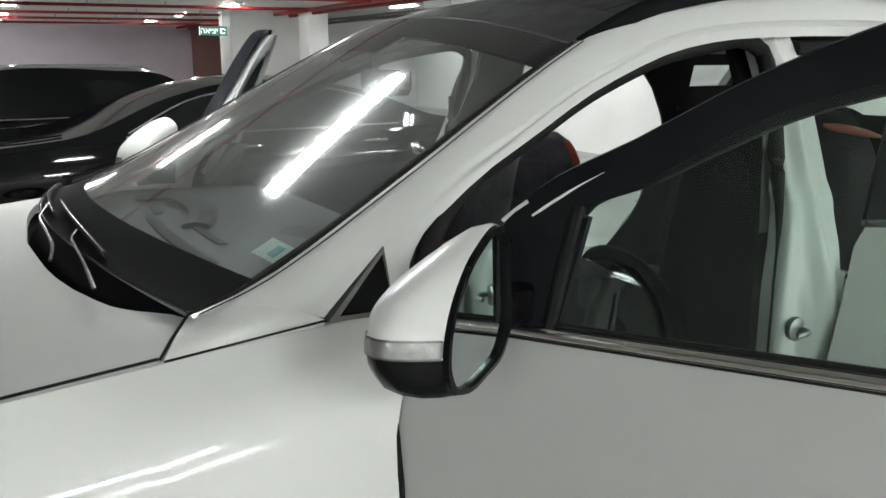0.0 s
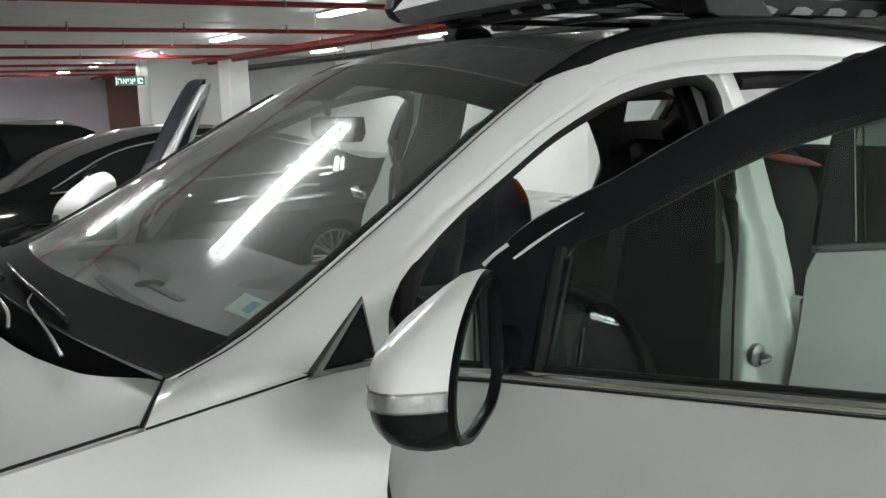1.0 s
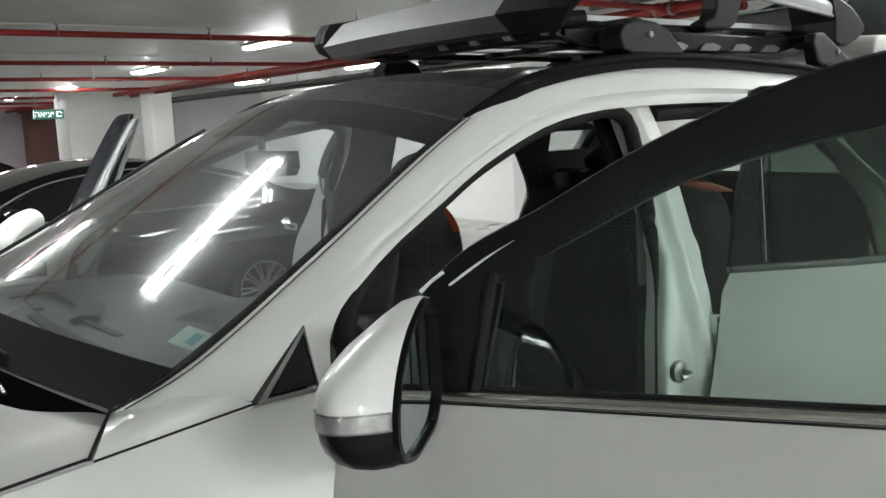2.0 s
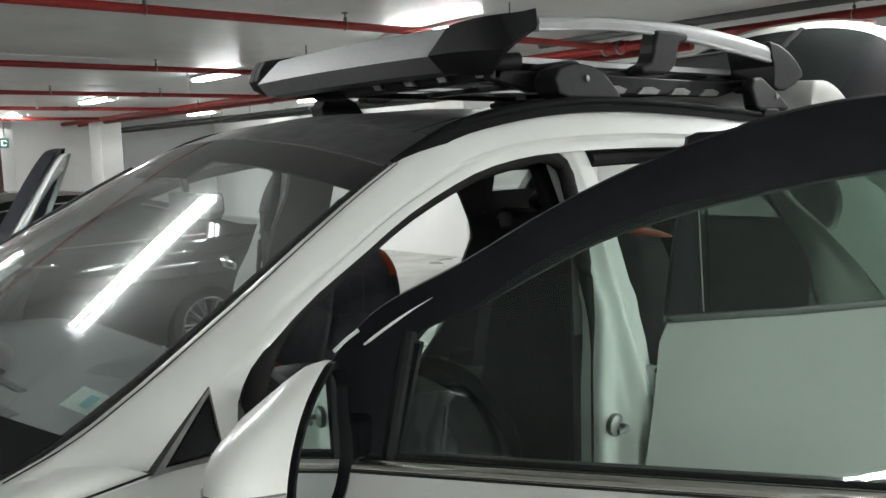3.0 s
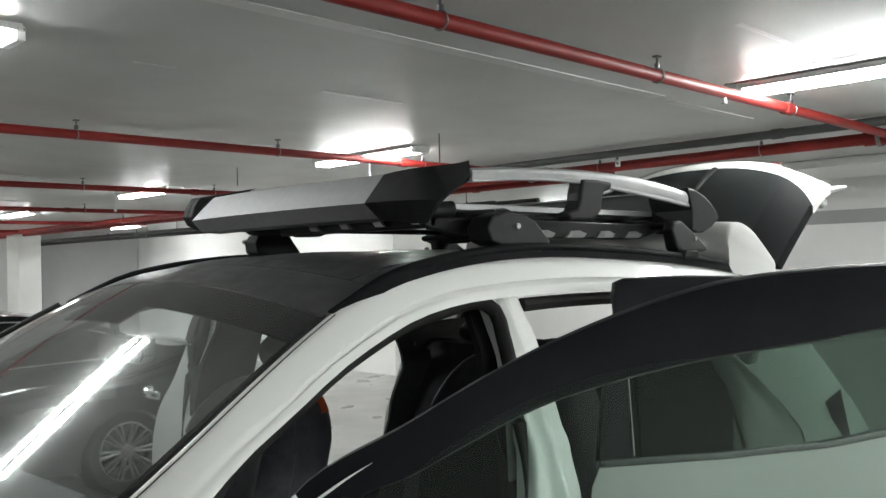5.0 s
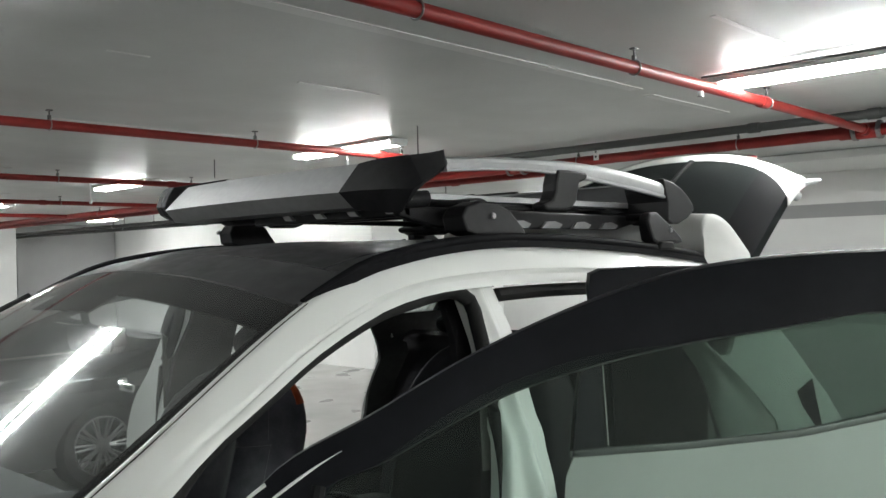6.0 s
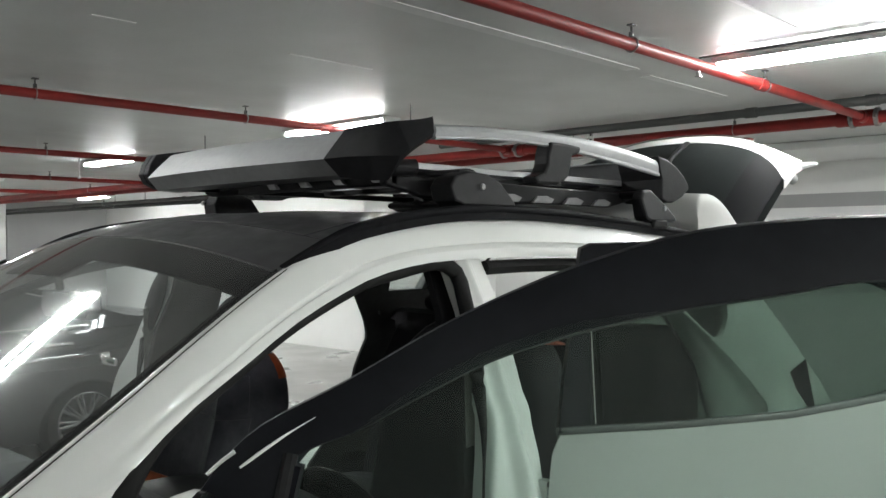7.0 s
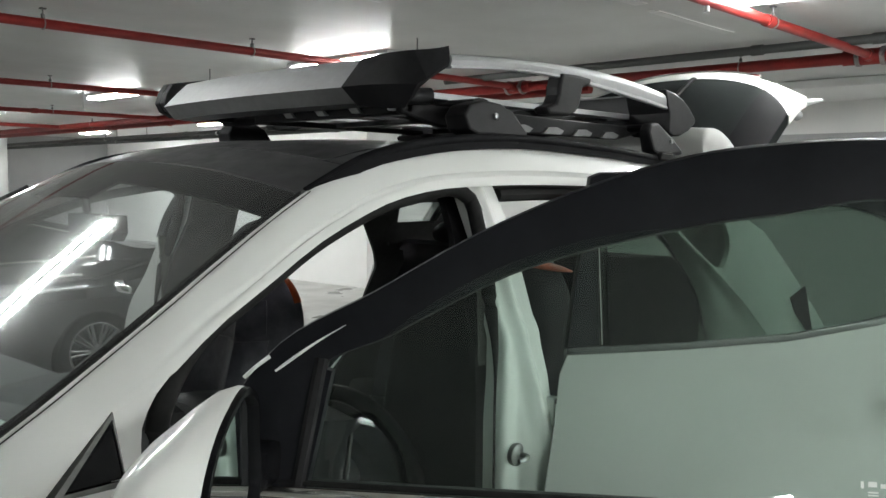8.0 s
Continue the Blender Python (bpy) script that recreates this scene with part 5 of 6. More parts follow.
bm = bmesh.new()
shell(bm, [[(1.428 - 0.16 * (1.03 - z) + 0.012 * math.cos(3.4 * (y + 0.42)), y, z) for y in np.linspace(-0.575, -0.25, 12)] for z in np.linspace(1.03, 0.88, 6)], (-0.008, 0, 0))
cpart("cluster_lens", bm, CLUSTER, None, "glossy dark instrument cluster lens")


def seat(yc, name, xr=1.62, tall=0.0, accent=True, label="dark grey leather seat with orange leather inserts"):
    e = empty(name)
    e.parent = car
    e.matrix_parent_inverse = car.matrix_basis.inverted()
    e["label"] = label
    prof = [(xr - 0.17, 0.60), (xr - 0.13, 0.80), (xr - 0.08, 1.0 + 0.3 * tall), (xr - 0.045, 1.13 + 0.6 * tall), (xr - 0.02, 1.22 + 0.9 * tall), (xr - 0.005, 1.295 + tall)]
    line = curve(prof, 60)
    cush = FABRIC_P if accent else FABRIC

    def at(h, a, grow=0.0):
        """Point of the back: h 0..1 up, a the angle round it (front at -90 degrees)."""
        x, z = (float(np.interp(h * 59, range(60), [p[i] for p in line])) for i in (0, 1))
        k = math.sqrt(max(0.02, 1 - max(0, (h - 0.76) / 0.24) ** 2))
        w = (0.275 - 0.05 * max(0, h - 0.75) / 0.25) * (0.55 + 0.45 * k) + grow
        c, sn = math.cos(a), math.sin(a)
        u = math.copysign(abs(c) ** 0.45, c)
        depth = (0.105 * (0.35 + 0.65 * k) + grow) * math.copysign(abs(sn) ** 0.5, sn)
        bump = 0.045 * math.exp(-((abs(u) - 0.80) / 0.16) ** 2) * k if sn < 0 else 0
        return (x + 0.075 + depth - bump, yc + w * u, z)

    def patch(nm, h0, h1, a0, a1, material, grow, nh=20, na=20, note=""):
        bm = bmesh.new()
        shell(bm, [[at(h, a, grow) for a in np.linspace(a0, a1, na)] for h in np.linspace(h0, h1, nh)], lambda p: Vector((0.004 if p.x < xr else -0.004, -0.004 * (1 if p.y > yc else -1), 0)))
        cpart(nm, bm, material, e, note)
    bm = bmesh.new()
    vs = grid(bm, [[at(h, a) for a in np.linspace(0, 2 * math.pi, 65)[:-1]] for h in np.linspace(0, 1, 30)], closed_u=True)
    bm.faces.new(vs[0]), bm.faces.new(vs[-1])
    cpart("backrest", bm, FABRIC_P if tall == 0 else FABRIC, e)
    q = math.pi
    if tall == 0:
        patch("back_cushion", 0.50, 0.74, 1.5 * q - 1.32, 1.5 * q + 1.32, cush, 0.008)
        patch("upper_panel", 0.76, 0.90, 1.5 * q - 1.25, 1.5 * q + 1.25, cush, 0.005)
        patch("lower_panel", 0.28, 0.46, 1.5 * q - 0.7, 1.5 * q + 0.5, ORANGE, 0.006, note="orange leather lower panel")
    if tall > 0:
        bm = bmesh.new()
        tube(bm, curve([(2.03, -0.585, 1.362), (2.09, -0.600, 1.352), (2.16, -0.604, 1.339), (2.235, -0.598, 1.325)], 14), [0.004, 0.008, 0.010, 0.011, 0.0115, 0.0115, 0.011, 0.0105, 0.010, 0.009, 0.0075, 0.006, 0.0045, 0.003], 10)
        cpart("side_insert", bm, ORANGE, e, "orange leather side insert of the seat")
    elif accent:
        patch("shoulder_pad", 0.875, 0.97, 0.70 * q, 0.96 * q, ORANGE, 0.0015, 8, 12, "orange leather shoulder of the seat")
    bm = bmesh.new()
    rows = [[(xr - 0.66 + 0.55 * t, y, 0.60 + 0.045 * math.cos(math.pi * (y - yc) / 0.56) * 0.6 + 0.10 * (1 - t) ** 2 * 0.5 + 0.05 * (abs(y - yc) / 0.27) ** 3) for y in np.linspace(yc - 0.27, yc + 0.27, 14)] for t in np.linspace(0, 1, 10)]
    shell(bm, rows, (0, 0, -0.16))
    cpart("seat_cushion", bm, FABRIC, e)
    bm = bmesh.new()
    box(bm, xr - 0.6, xr - 0.05, yc - 0.22, yc + 0.22, 0.40, 0.47)
    cpart("seat_rail", bm, PLASTIC, e, bevel=0.01)
    # headrest
    bm = bmesh.new()
    rows = []
    for t in np.linspace(0, 1, 10):
        k = math.sin(math.pi * min(max(t, 0.03), 0.97)) ** 0.4
        rows.append([(xr + 0.13 + 0.045 * k * math.cos(a) + 0.02 * k * math.sin(a), yc - 0.135 + 0.27 * t, 1.378 - 0.4 * tall + 0.075 * k * math.sin(a)) for a in np.linspace(0, 2 * math.pi, 17)[:-1]])
    vs = grid(bm, rows, closed_u=True)
    bm.faces.new(vs[0]), bm.faces.new(vs[-1])
    cpart("headrest", bm, FABRIC, e)
    for s in (-0.085, 0.085):
        bm = bmesh.new()
        tube(bm, [(xr + 0.07, yc + s, 1.24 + tall), (xr + 0.125, yc + s, 1.34 + 0.3 * tall)], 0.006, 8)
        cpart("headrest_post", bm, CHROME, e)


seat(0.345, "passenger_seat", 1.72)
seat(-0.37, "driver_seat", 2.10, 0.09, True, "dark grey leather driver seat with orange shoulder")
bm = bmesh.new()
rows = []
for y in np.linspace(-0.66, 0.66, 16):
    rows.append([(2.62, y, 0.65), (2.69, y, 0.95), (2.775, y, 1.27), (2.80, y, 1.318), (2.84, y, 1.332), (2.90, y, 1.27), (2.86, y, 0.65)])
grid(bm, rows, closed_u=True)
cpart("rear_bench", bm, FABRIC)
bm = bmesh.new()
rows = []
for y in np.linspace(-0.65, 0.65, 18):
    k = 1 - 0.25 * (abs(y) / 0.65) ** 6
    rows.append([(2.16, y, 0.46), (2.13, y, 0.60), (2.15, y, 0.46 + 0.28 * k), (2.22, y, 0.46 + 0.325 * k), (2.45, y, 0.46 + 0.30 * k), (2.66, y, 0.46 + 0.24 * k), (2.68, y, 0.46)])
vs = grid(bm, rows, closed_u=True)
bm.faces.new(vs[0]), bm.faces.new(vs[-1])
cpart("rear_cushion", bm, FABRIC)
for y in (0.03, 0.40):
    bm = bmesh.new()
    rows = []
    for t in np.linspace(0, 1, 8):
        k = math.sin(math.pi * min(max(t, 0.03), 0.97)) ** 0.4
        rows.append([(2.86 + 0.045 * k * math.cos(a), y - 0.12 + 0.24 * t, (1.36 if y > 0.2 else 1.29) + 0.065 * k * math.sin(a)) for a in np.linspace(0, 2 * math.pi, 15)[:-1]])
    vs = grid(bm, rows, closed_u=True)
    bm.faces.new(vs[0]), bm.faces.new(vs[-1])
    cpart("rear_headrest", bm, FABRIC)
for sg in (-1, 1):
    bm = bmesh.new()
    shell(bm, [[(1.701 + 0.012 * (1.35 - z), sg * (0.703 + 0.02 * (1.35 - z)), z), (1.750 + 0.012 * (1.35 - z), sg * (0.698 + 0.02 * (1.35 - z)), z)] for z in np.linspace(1.39, 1.15, 8)], (0.002, 0, 0))
    cpart("seat_belt", bm, BELT)
    bm = bmesh.new()
    shell(bm, [[(1.705 + 0.035 * min(1, max(0, (z - 1.32) / 0.08)), sg * min(side_y(z) - 0.115, 0.70), z), (1.92, sg * min(side_y(z) - 0.115, 0.70), z)] for z in np.linspace(0.45, 1.57, 10)], (0, -sg * 0.02, 0))
    cpart("pillar_trim", bm, PLASTIC)
    zs = np.r_[np.linspace(1.52, 1.32, 8), np.linspace(1.29, 1.0, 14), np.linspace(0.94, 0.45, 8)]
    if sg < 0:
        # flared jamb of the rear door opening, with a soft step and a crease
        bm = bmesh.new()
        rows = []
        for z in zs:
            xo, xi, y = opening_x(z), float(np.interp(z, NEAR_Z, JAMB_X)), side_y(z)
            dp = float(np.interp(z, [1.2, 1.45], [0.09, 0.05]))
            row = [(xo + 0.010, y - 0.002), (xo + 0.002, y - 0.006)]
            row += [(xo + (xi - xo) * t, y - 0.008 - (dp - 0.008) * (t + 0.10 * math.sin(2 * math.pi * t)) - 0.006 * math.exp(-((t - 0.22) / 0.06) ** 2)) for t in np.linspace(0.1, 1, 10)]
            row += [(xi - 0.004, y - dp - 0.014), (xi + 0.012, y - dp - 0.030)]
            rows.append([(px, -py, z) for px, py in row])
        shell(bm, rows, (0.006, 0, 0))
        cpart("door_jamb", bm, WHITE, sharp=50)
        bm = bmesh.new()
        tube(bm, [(float(np.interp(z, NEAR_Z, JAMB_X)) + 0.006, -(side_y(z) - float(np.interp(z, [1.2, 1.45], [0.115, 0.075]))), z) for z in zs], 0.008, 8)
        cpart("aperture_seal", bm, RUBBER)
    if sg > 0:
        bm = bmesh.new()
        ledge = lambda z: side_y(z) - 0.18
        edge = lambda z: float(np.interp(z, AP_Z, AP_X)) + arch_bulge(z) - 0.92 * (0.74 - ledge(z))
        rows = [[(edge(z) + (2.64 - edge(z) if z > 1.30 else 0.16) * t, ledge(z), z) for t in np.linspace(0, 1, 4)] for z in zs]
        shell(bm, rows, (0, 0.012, 0))
        cpart("wheel_arch_trim", bm, LINER)
bm = bmesh.new()
tube(bm, [(1.10, -0.02, 1.56), (1.12, 0.0, 1.50)], 0.01, 8)
prism(bm, [(-0.12, 1.455), (-0.10, 1.435), (0.10, 1.435), (0.12, 1.455), (0.115, 1.495), (-0.115, 1.495)], "x", 1.125, 1.16)
cpart("rear_view_mirror", bm, PLASTIC_G, bevel=0.006)

# windscreen sticker and papers on the dashboard
bm = bmesh.new()
shell(bm, [[Vector(ws_point(u, v)) + Vector((0.004, 0, -0.008)) for u in (-0.945, -0.91, -0.865)] for v in (0.245, 0.27, 0.295)], (0.0006, 0, -0.0012))
cpart("windscreen_sticker", bm, STICKER, None, "pale green permit sticker inside the windscreen")
bm = bmesh.new()
shell(bm, [[Vector(ws_point(u, v)) + Vector((0.002, 0, -0.0055)) for u in (-0.935, -0.912)] for v in (0.256, 0.284)], (0.0006, 0, -0.0012))
cpart("sticker_print", bm, STICKER_B)

# front end and underside, out of view but closing the car
bm = bmesh.new()
rows = []
for y in np.linspace(-0.86, 0.86, 20):
    b = 0.20 * (y / 0.86) ** 2
    rows.append([(-0.79 + b, y, 0.98 - 0.05 * (y / 0.86) ** 2), (-0.88 + b, y, 0.88), (-0.92 + b, y, 0.60), (-0.88 + b, y, 0.32)])
shell(bm, rows, (0.04, 0, 0))
cpart("front_bumper", bm, WHITE)
bm = bmesh.new()
rows = []
for y in np.linspace(-0.86, 0.86, 20):
    b = -0.14 * (y / 0.86) ** 2
    rows.append([(3.66 + b, y, 0.72), (3.76 + b, y, 0.62), (3.76 + b, y, 0.40), (3.66 + b, y, 0.30)])
shell(bm, rows, (-0.04, 0, 0))
cpart("rear_bumper", bm, WHITE)


def wheel(parent, x, y, sg, put, r=0.36, label="alloy wheel with many thin spokes", rim_mat=None):
    e = empty("wheel")
    e.parent = parent
    e.matrix_parent_inverse = parent.matrix_basis.inverted() if put else Matrix.Identity(4)
    e.matrix_basis = pose(x, y, r)
    e["label"] = label
    bm = bmesh.new()
    lathe(bm, [(r * 0.64, -0.10), (r * 0.88, -0.115), (r * 0.97, -0.09), (r, -0.05), (r, 0.05), (r * 0.97, 0.09), (r * 0.88, 0.115), (r * 0.64, 0.10)], 40)
    cpart("tyre", bm, RUBBER, e)
    bm = bmesh.new()
    o = sg
    lathe(bm, [(r * 0.66, 0.10 * o), (r * 0.63, 0.108 * o), (r * 0.60, 0.09 * o), (r * 0.58, -0.08 * o)], 40)
    for k in range(10):
        for dd in (-0.10, 0.10):
            a = 2 * math.pi * k / 10 + dd
            c, s = math.cos(a), math.sin(a)
            tube(bm, [(0.05 * c, 0.085 * o, 0.05 * s), (r * 0.62 * c, 0.095 * o, r * 0.62 * s)], 0.011, 6)
    lathe(bm, [(0.0, 0.10 * o), (0.05, 0.095 * o), (0.065, 0.08 * o), (0.065, 0.0)], 20)
    cpart("rim", bm, rim_mat or ALU, e)


for x in (0.0, 2.70):
    for sg in (-1, 1):
        wheel(car, x, sg * 0.80, sg, True)


# ---- roof basket ----
rack = tagged(empty("roof_basket", pose(2.25, 0, 1.70)), "silver aluminium roof basket with black plastic corners on two crossbars", "roof rack")


def rpart(name, bm, material, parent=None, label="", **kw):
    ob = part(name, bm, material, None, label, **kw)
    ob.parent = parent or rack
    if parent is None:
        ob.matrix_parent_inverse = rack.matrix_basis.inverted()
    return ob


for x in (1.88, 2.71):
    dz = 0.0 if x < 2 else -0.022
    bar = empty("crossbar")
    bar.parent = rack
    bar.matrix_parent_inverse = rack.matrix_basis.inverted()
    bm = bmesh.new()
    rows = [[(x + 0.036 * math.cos(a), y, 1.772 + dz + 0.014 * math.sin(a)) for a in np.linspace(0, 2 * math.pi, 15)[:-1]] for y in (-0.56, 0, 0.56)]
    vs = grid(bm, rows, closed_u=True)
    bm.faces.new(vs[0]), bm.faces.new(vs[-1])
    rpart("bar", bm, PLASTIC, bar)
    for sg in (-1, 1):
        bm = bmesh.new()
        foot = ([(1.768, 1.700), (1.757, 1.735), (1.778, 1.760), (1.833, 1.775), (1.90, 1.770), (1.944, 1.754), (1.975, 1.722), (1.998, 1.699), (1.990, 1.690), (1.80, 1.690)] if x < 2 else
                [(2.640, 1.674), (2.622, 1.735), (2.640, 1.762), (2.69, 1.767), (2.715, 1.753), (2.774, 1.719), (2.82, 1.686), (2.832, 1.669), (2.80, 1.665), (2.66, 1.665)])
        if sg > 0:
            foot = [(1.968 + 0.78 * (px - 1.88) if x < 2 else px + 0.15, pz) for px, pz in foot]
        prism(bm, foot, "y", 0.545 if x < 2 else 0.572, 0.622)
        for v in bm.verts:
            if v.co.y > 0.6:
                v.co.y -= 0.16 * max(0, v.co.z - 1.69 - dz)
            v.co.y *= sg
        rpart("foot", bm, PLASTIC, bar, "black plastic clamp foot", bevel=0.009, smooth=False)
        bm = bmesh.new()
        xa = 1.86 if x < 2 else 2.67
        prism(bm, [(xa, 1.668 + dz), (xa, 1.684 + dz), (xa + 0.012, 1.694 + dz), (xa + 0.080, 1.694 + dz), (xa + 0.092, 1.684 + dz), (xa + 0.092, 1.668 + dz)], "y", min(sg * 0.585, sg * 0.627), max(sg * 0.585, sg * 0.627))
        rpart("rail_clamp", bm, RUBBER, bar, bevel=0.006)
        bm = bmesh.new()
        xl, zl = (1.872, 1.738) if x < 2 else (2.755, 1.708)
        lathe(bm, [(0.0, sg * 0.004), (0.007, sg * 0.003), (0.008, 0.0), (0.008, -sg * 0.01)], 12, "y", (xl, sg * (0.622 - 0.16 * (zl - 1.69 - dz) + 0.001), zl))
        rpart("lock", bm, STEEL, bar)

# floor slats
for k, y in enumerate(np.linspace(-0.42, 0.42, 6)):
    bm = bmesh.new()
    prism(bm, [(y - 0.03, 1.788), (y - 0.03, 1.802), (y - 0.012, 1.806), (y + 0.012, 1.806), (y + 0.03, 1.802), (y + 0.03, 1.788)], "x", 1.66, 2.90)
    rpart("floor_slat", bm, ALU if k in (0, 5) else PLASTIC)
for y in np.linspace(-0.455, -0.05, 4):
    bm = bmesh.new()
    prism(bm, [(y - 0.026, 1.7465), (y + 0.006, 1.7465), (y + 0.020, 1.760), (y - 0.010, 1.760)], "x", 1.664, 1.676)
    rpart("slat_cap", bm, ALU)
for x in (2.12, 2.27, 2.42, 2.57):
    bm = bmesh.new()
    prism(bm, [(x - 0.055, 1.714), (x + 0.03, 1.714), (x + 0.045, 1.726), (x + 0.01, 1.735), (x - 0.03, 1.733)], "y", -0.508, -0.49)
    rpart("slat_cap", bm, LIPGREY)
for sg in (-1, 1):
    bm = bmesh.new()
    prism(bm, [(1.66, 1.740), (1.66, 1.765), (2.74, 1.758), (2.74, 1.735), (2.62, 1.712), (1.80, 1.712)] if sg < 0 else [(1.66, 1.768), (1.66, 1.788), (2.74, 1.782), (2.74, 1.762)], "y", min(sg * 0.475, sg * 0.50), max(sg * 0.475, sg * 0.50))
    rpart("tray_beam", bm, PLASTIC, None, "black plastic tray beam", bevel=0.005)
bm = bmesh.new()
prism(bm, [(-0.50, 1.738), (-0.50, 1.764), (0.12, 1.764), (0.12, 1.738)], "x", 1.675, 1.70)
rpart("tray_beam", bm, PLASTIC, None, "black plastic tray beam", bevel=0.005)
for x in (1.72, 2.30, 2.82):
    bm = bmesh.new()
    box(bm, x - 0.02, x + 0.02, -0.50, 0.50, 1.770, 1.788)
    rpart("cross_rib", bm, PLASTIC, bevel=0.004)


def fairing(x, s):
    """Wide bent sheet across the basket; s is -1 at the front, 1 at the rear."""
    ys = np.linspace(-0.41, 0.475 if s < 0 else 0.43, 20)
    bow = lambda y: 0.04 * (y / 0.5) ** 2
    bm = bmesh.new()
    shell(bm, [[(x - s * (px + bow(y)), y, pz) for px, pz in ((-0.012, 1.801), (0.028, 1.840), (0.066, 1.874), (0.074, 1.8775), (0.084, 1.877))] for y in ys], (-s * 0.006, 0, -0.006))
    rpart("front_fairing" if s < 0 else "rear_fairing", bm, ALU, None, "satin aluminium end sheet", sharp=25)
    bm = bmesh.new()
    shell(bm, [[(x - s * (px + bow(y)), y, pz) for px, pz in ((-0.012, 1.801), (0.022, 1.764), (0.09, 1.760))] for y in ys], (-s * 0.006, 0, 0.004))
    rpart("lower_lip", bm, LIPGREY, None, "dark grey lower lip", sharp=25)
    for sg in (-1, 1):
        if s > 0:
            bm = bmesh.new()
            prism(bm, [(2.722, 1.873), (2.78, 1.865), (2.837, 1.847), (2.885, 1.821), (2.919, 1.793), (2.925, 1.776), (2.88, 1.748), (2.818, 1.728), (2.775, 1.729), (2.748, 1.739), (2.750, 1.80), (2.735, 1.83)], "y", 0.45, 0.612)
            for v in bm.verts:
                if v.co.y < 0.5:
                    v.co.x += 0.02
                v.co.y *= sg
            rpart("corner_piece", bm, PLASTIC, None, "rounded black plastic rear corner piece", bevel=0.005, smooth=False)
            continue
        if sg > 0:
            # far end cap: a rim round the end of the sheet, closed outside, with its wing swept back
            bm = bmesh.new()
            rim = [(1.600, 1.814), (1.611, 1.846), (1.632, 1.876), (1.72, 1.891), (1.79, 1.904), (1.845, 1.914)]
            prism(bm, rim + [(1.79, 1.896), (1.72, 1.882), (1.668, 1.869), (1.642, 1.842), (1.636, 1.812), (1.657, 1.786), (1.748, 1.782), (1.752, 1.774), (1.65, 1.772), (1.615, 1.788)], "y", 0.487, 0.512)
            prism(bm, rim + [(1.80, 1.865), (1.76, 1.82), (1.752, 1.774), (1.65, 1.772), (1.615, 1.788)], "y", 0.512, 0.545)
            rpart("corner_piece", bm, PLASTIC, None, "black plastic corner piece with a swept wing", bevel=0.004, smooth=False)
            continue
        bm = bmesh.new()
        rows = []
        # (along x, across y, bottom, crease, top, lean)
        for cx, cy, zb, zc, zt, ln in ((0.012, 0.395, 1.758, 1.799, 1.872, 0.07), (0.024, 0.455, 1.752, 1.801, 1.875, 0.066), (0.042, 0.520, 1.746, 1.800, 1.877, 0.056), (0.058, 0.560, 1.746, 1.798, 1.878, 0.044), (0.074, 0.578, 1.786, 1.812, 1.880, 0.036),
                                       (0.100, 0.588, 1.812, 1.828, 1.883, 0.026), (0.124, 0.594, 1.829, 1.842, 1.887, 0.018), (0.140, 0.597, 1.840, 1.852, 1.891, 0.012), (0.150, 0.599, 1.846, 1.858, 1.894, 0.008)):
            px = x - s * cx
            f = min(1, max(0, (cy - 0.40) / 0.16))
            nx, ny = s * (1 - f), sg * f
            row = []
            bu = 0.022 * min(1, max(0, (0.156 - cx) / 0.10))
            for o, z in ((0.0 - ln * 0.4, zb), (bu, zc), (-ln * 0.62, zt), (-ln * 0.62 - 0.014 - 0.02 * f, zt - 0.004), (-0.012 - 0.02 * f, zc), (-ln * 0.4 - 0.02, zb + 0.004)):
                row.append((px + nx * o, sg * cy + ny * o, z))
            rows.append(row)
        vs = grid(bm, rows, closed_u=True)
        bm.faces.new(vs[0]), bm.faces.new(vs[-1])
        rpart("corner_piece", bm, PLASTIC, None, "black plastic corner piece with a pointed wing", sharp=22)
        bm = bmesh.new()
        tube(bm, [(x - s * 0.07, sg * 0.50, 1.776), (x - s * 0.16, sg * 0.525, 1.782)], 0.02, 12)
        rpart("joint_knob", bm, PLASTIC)


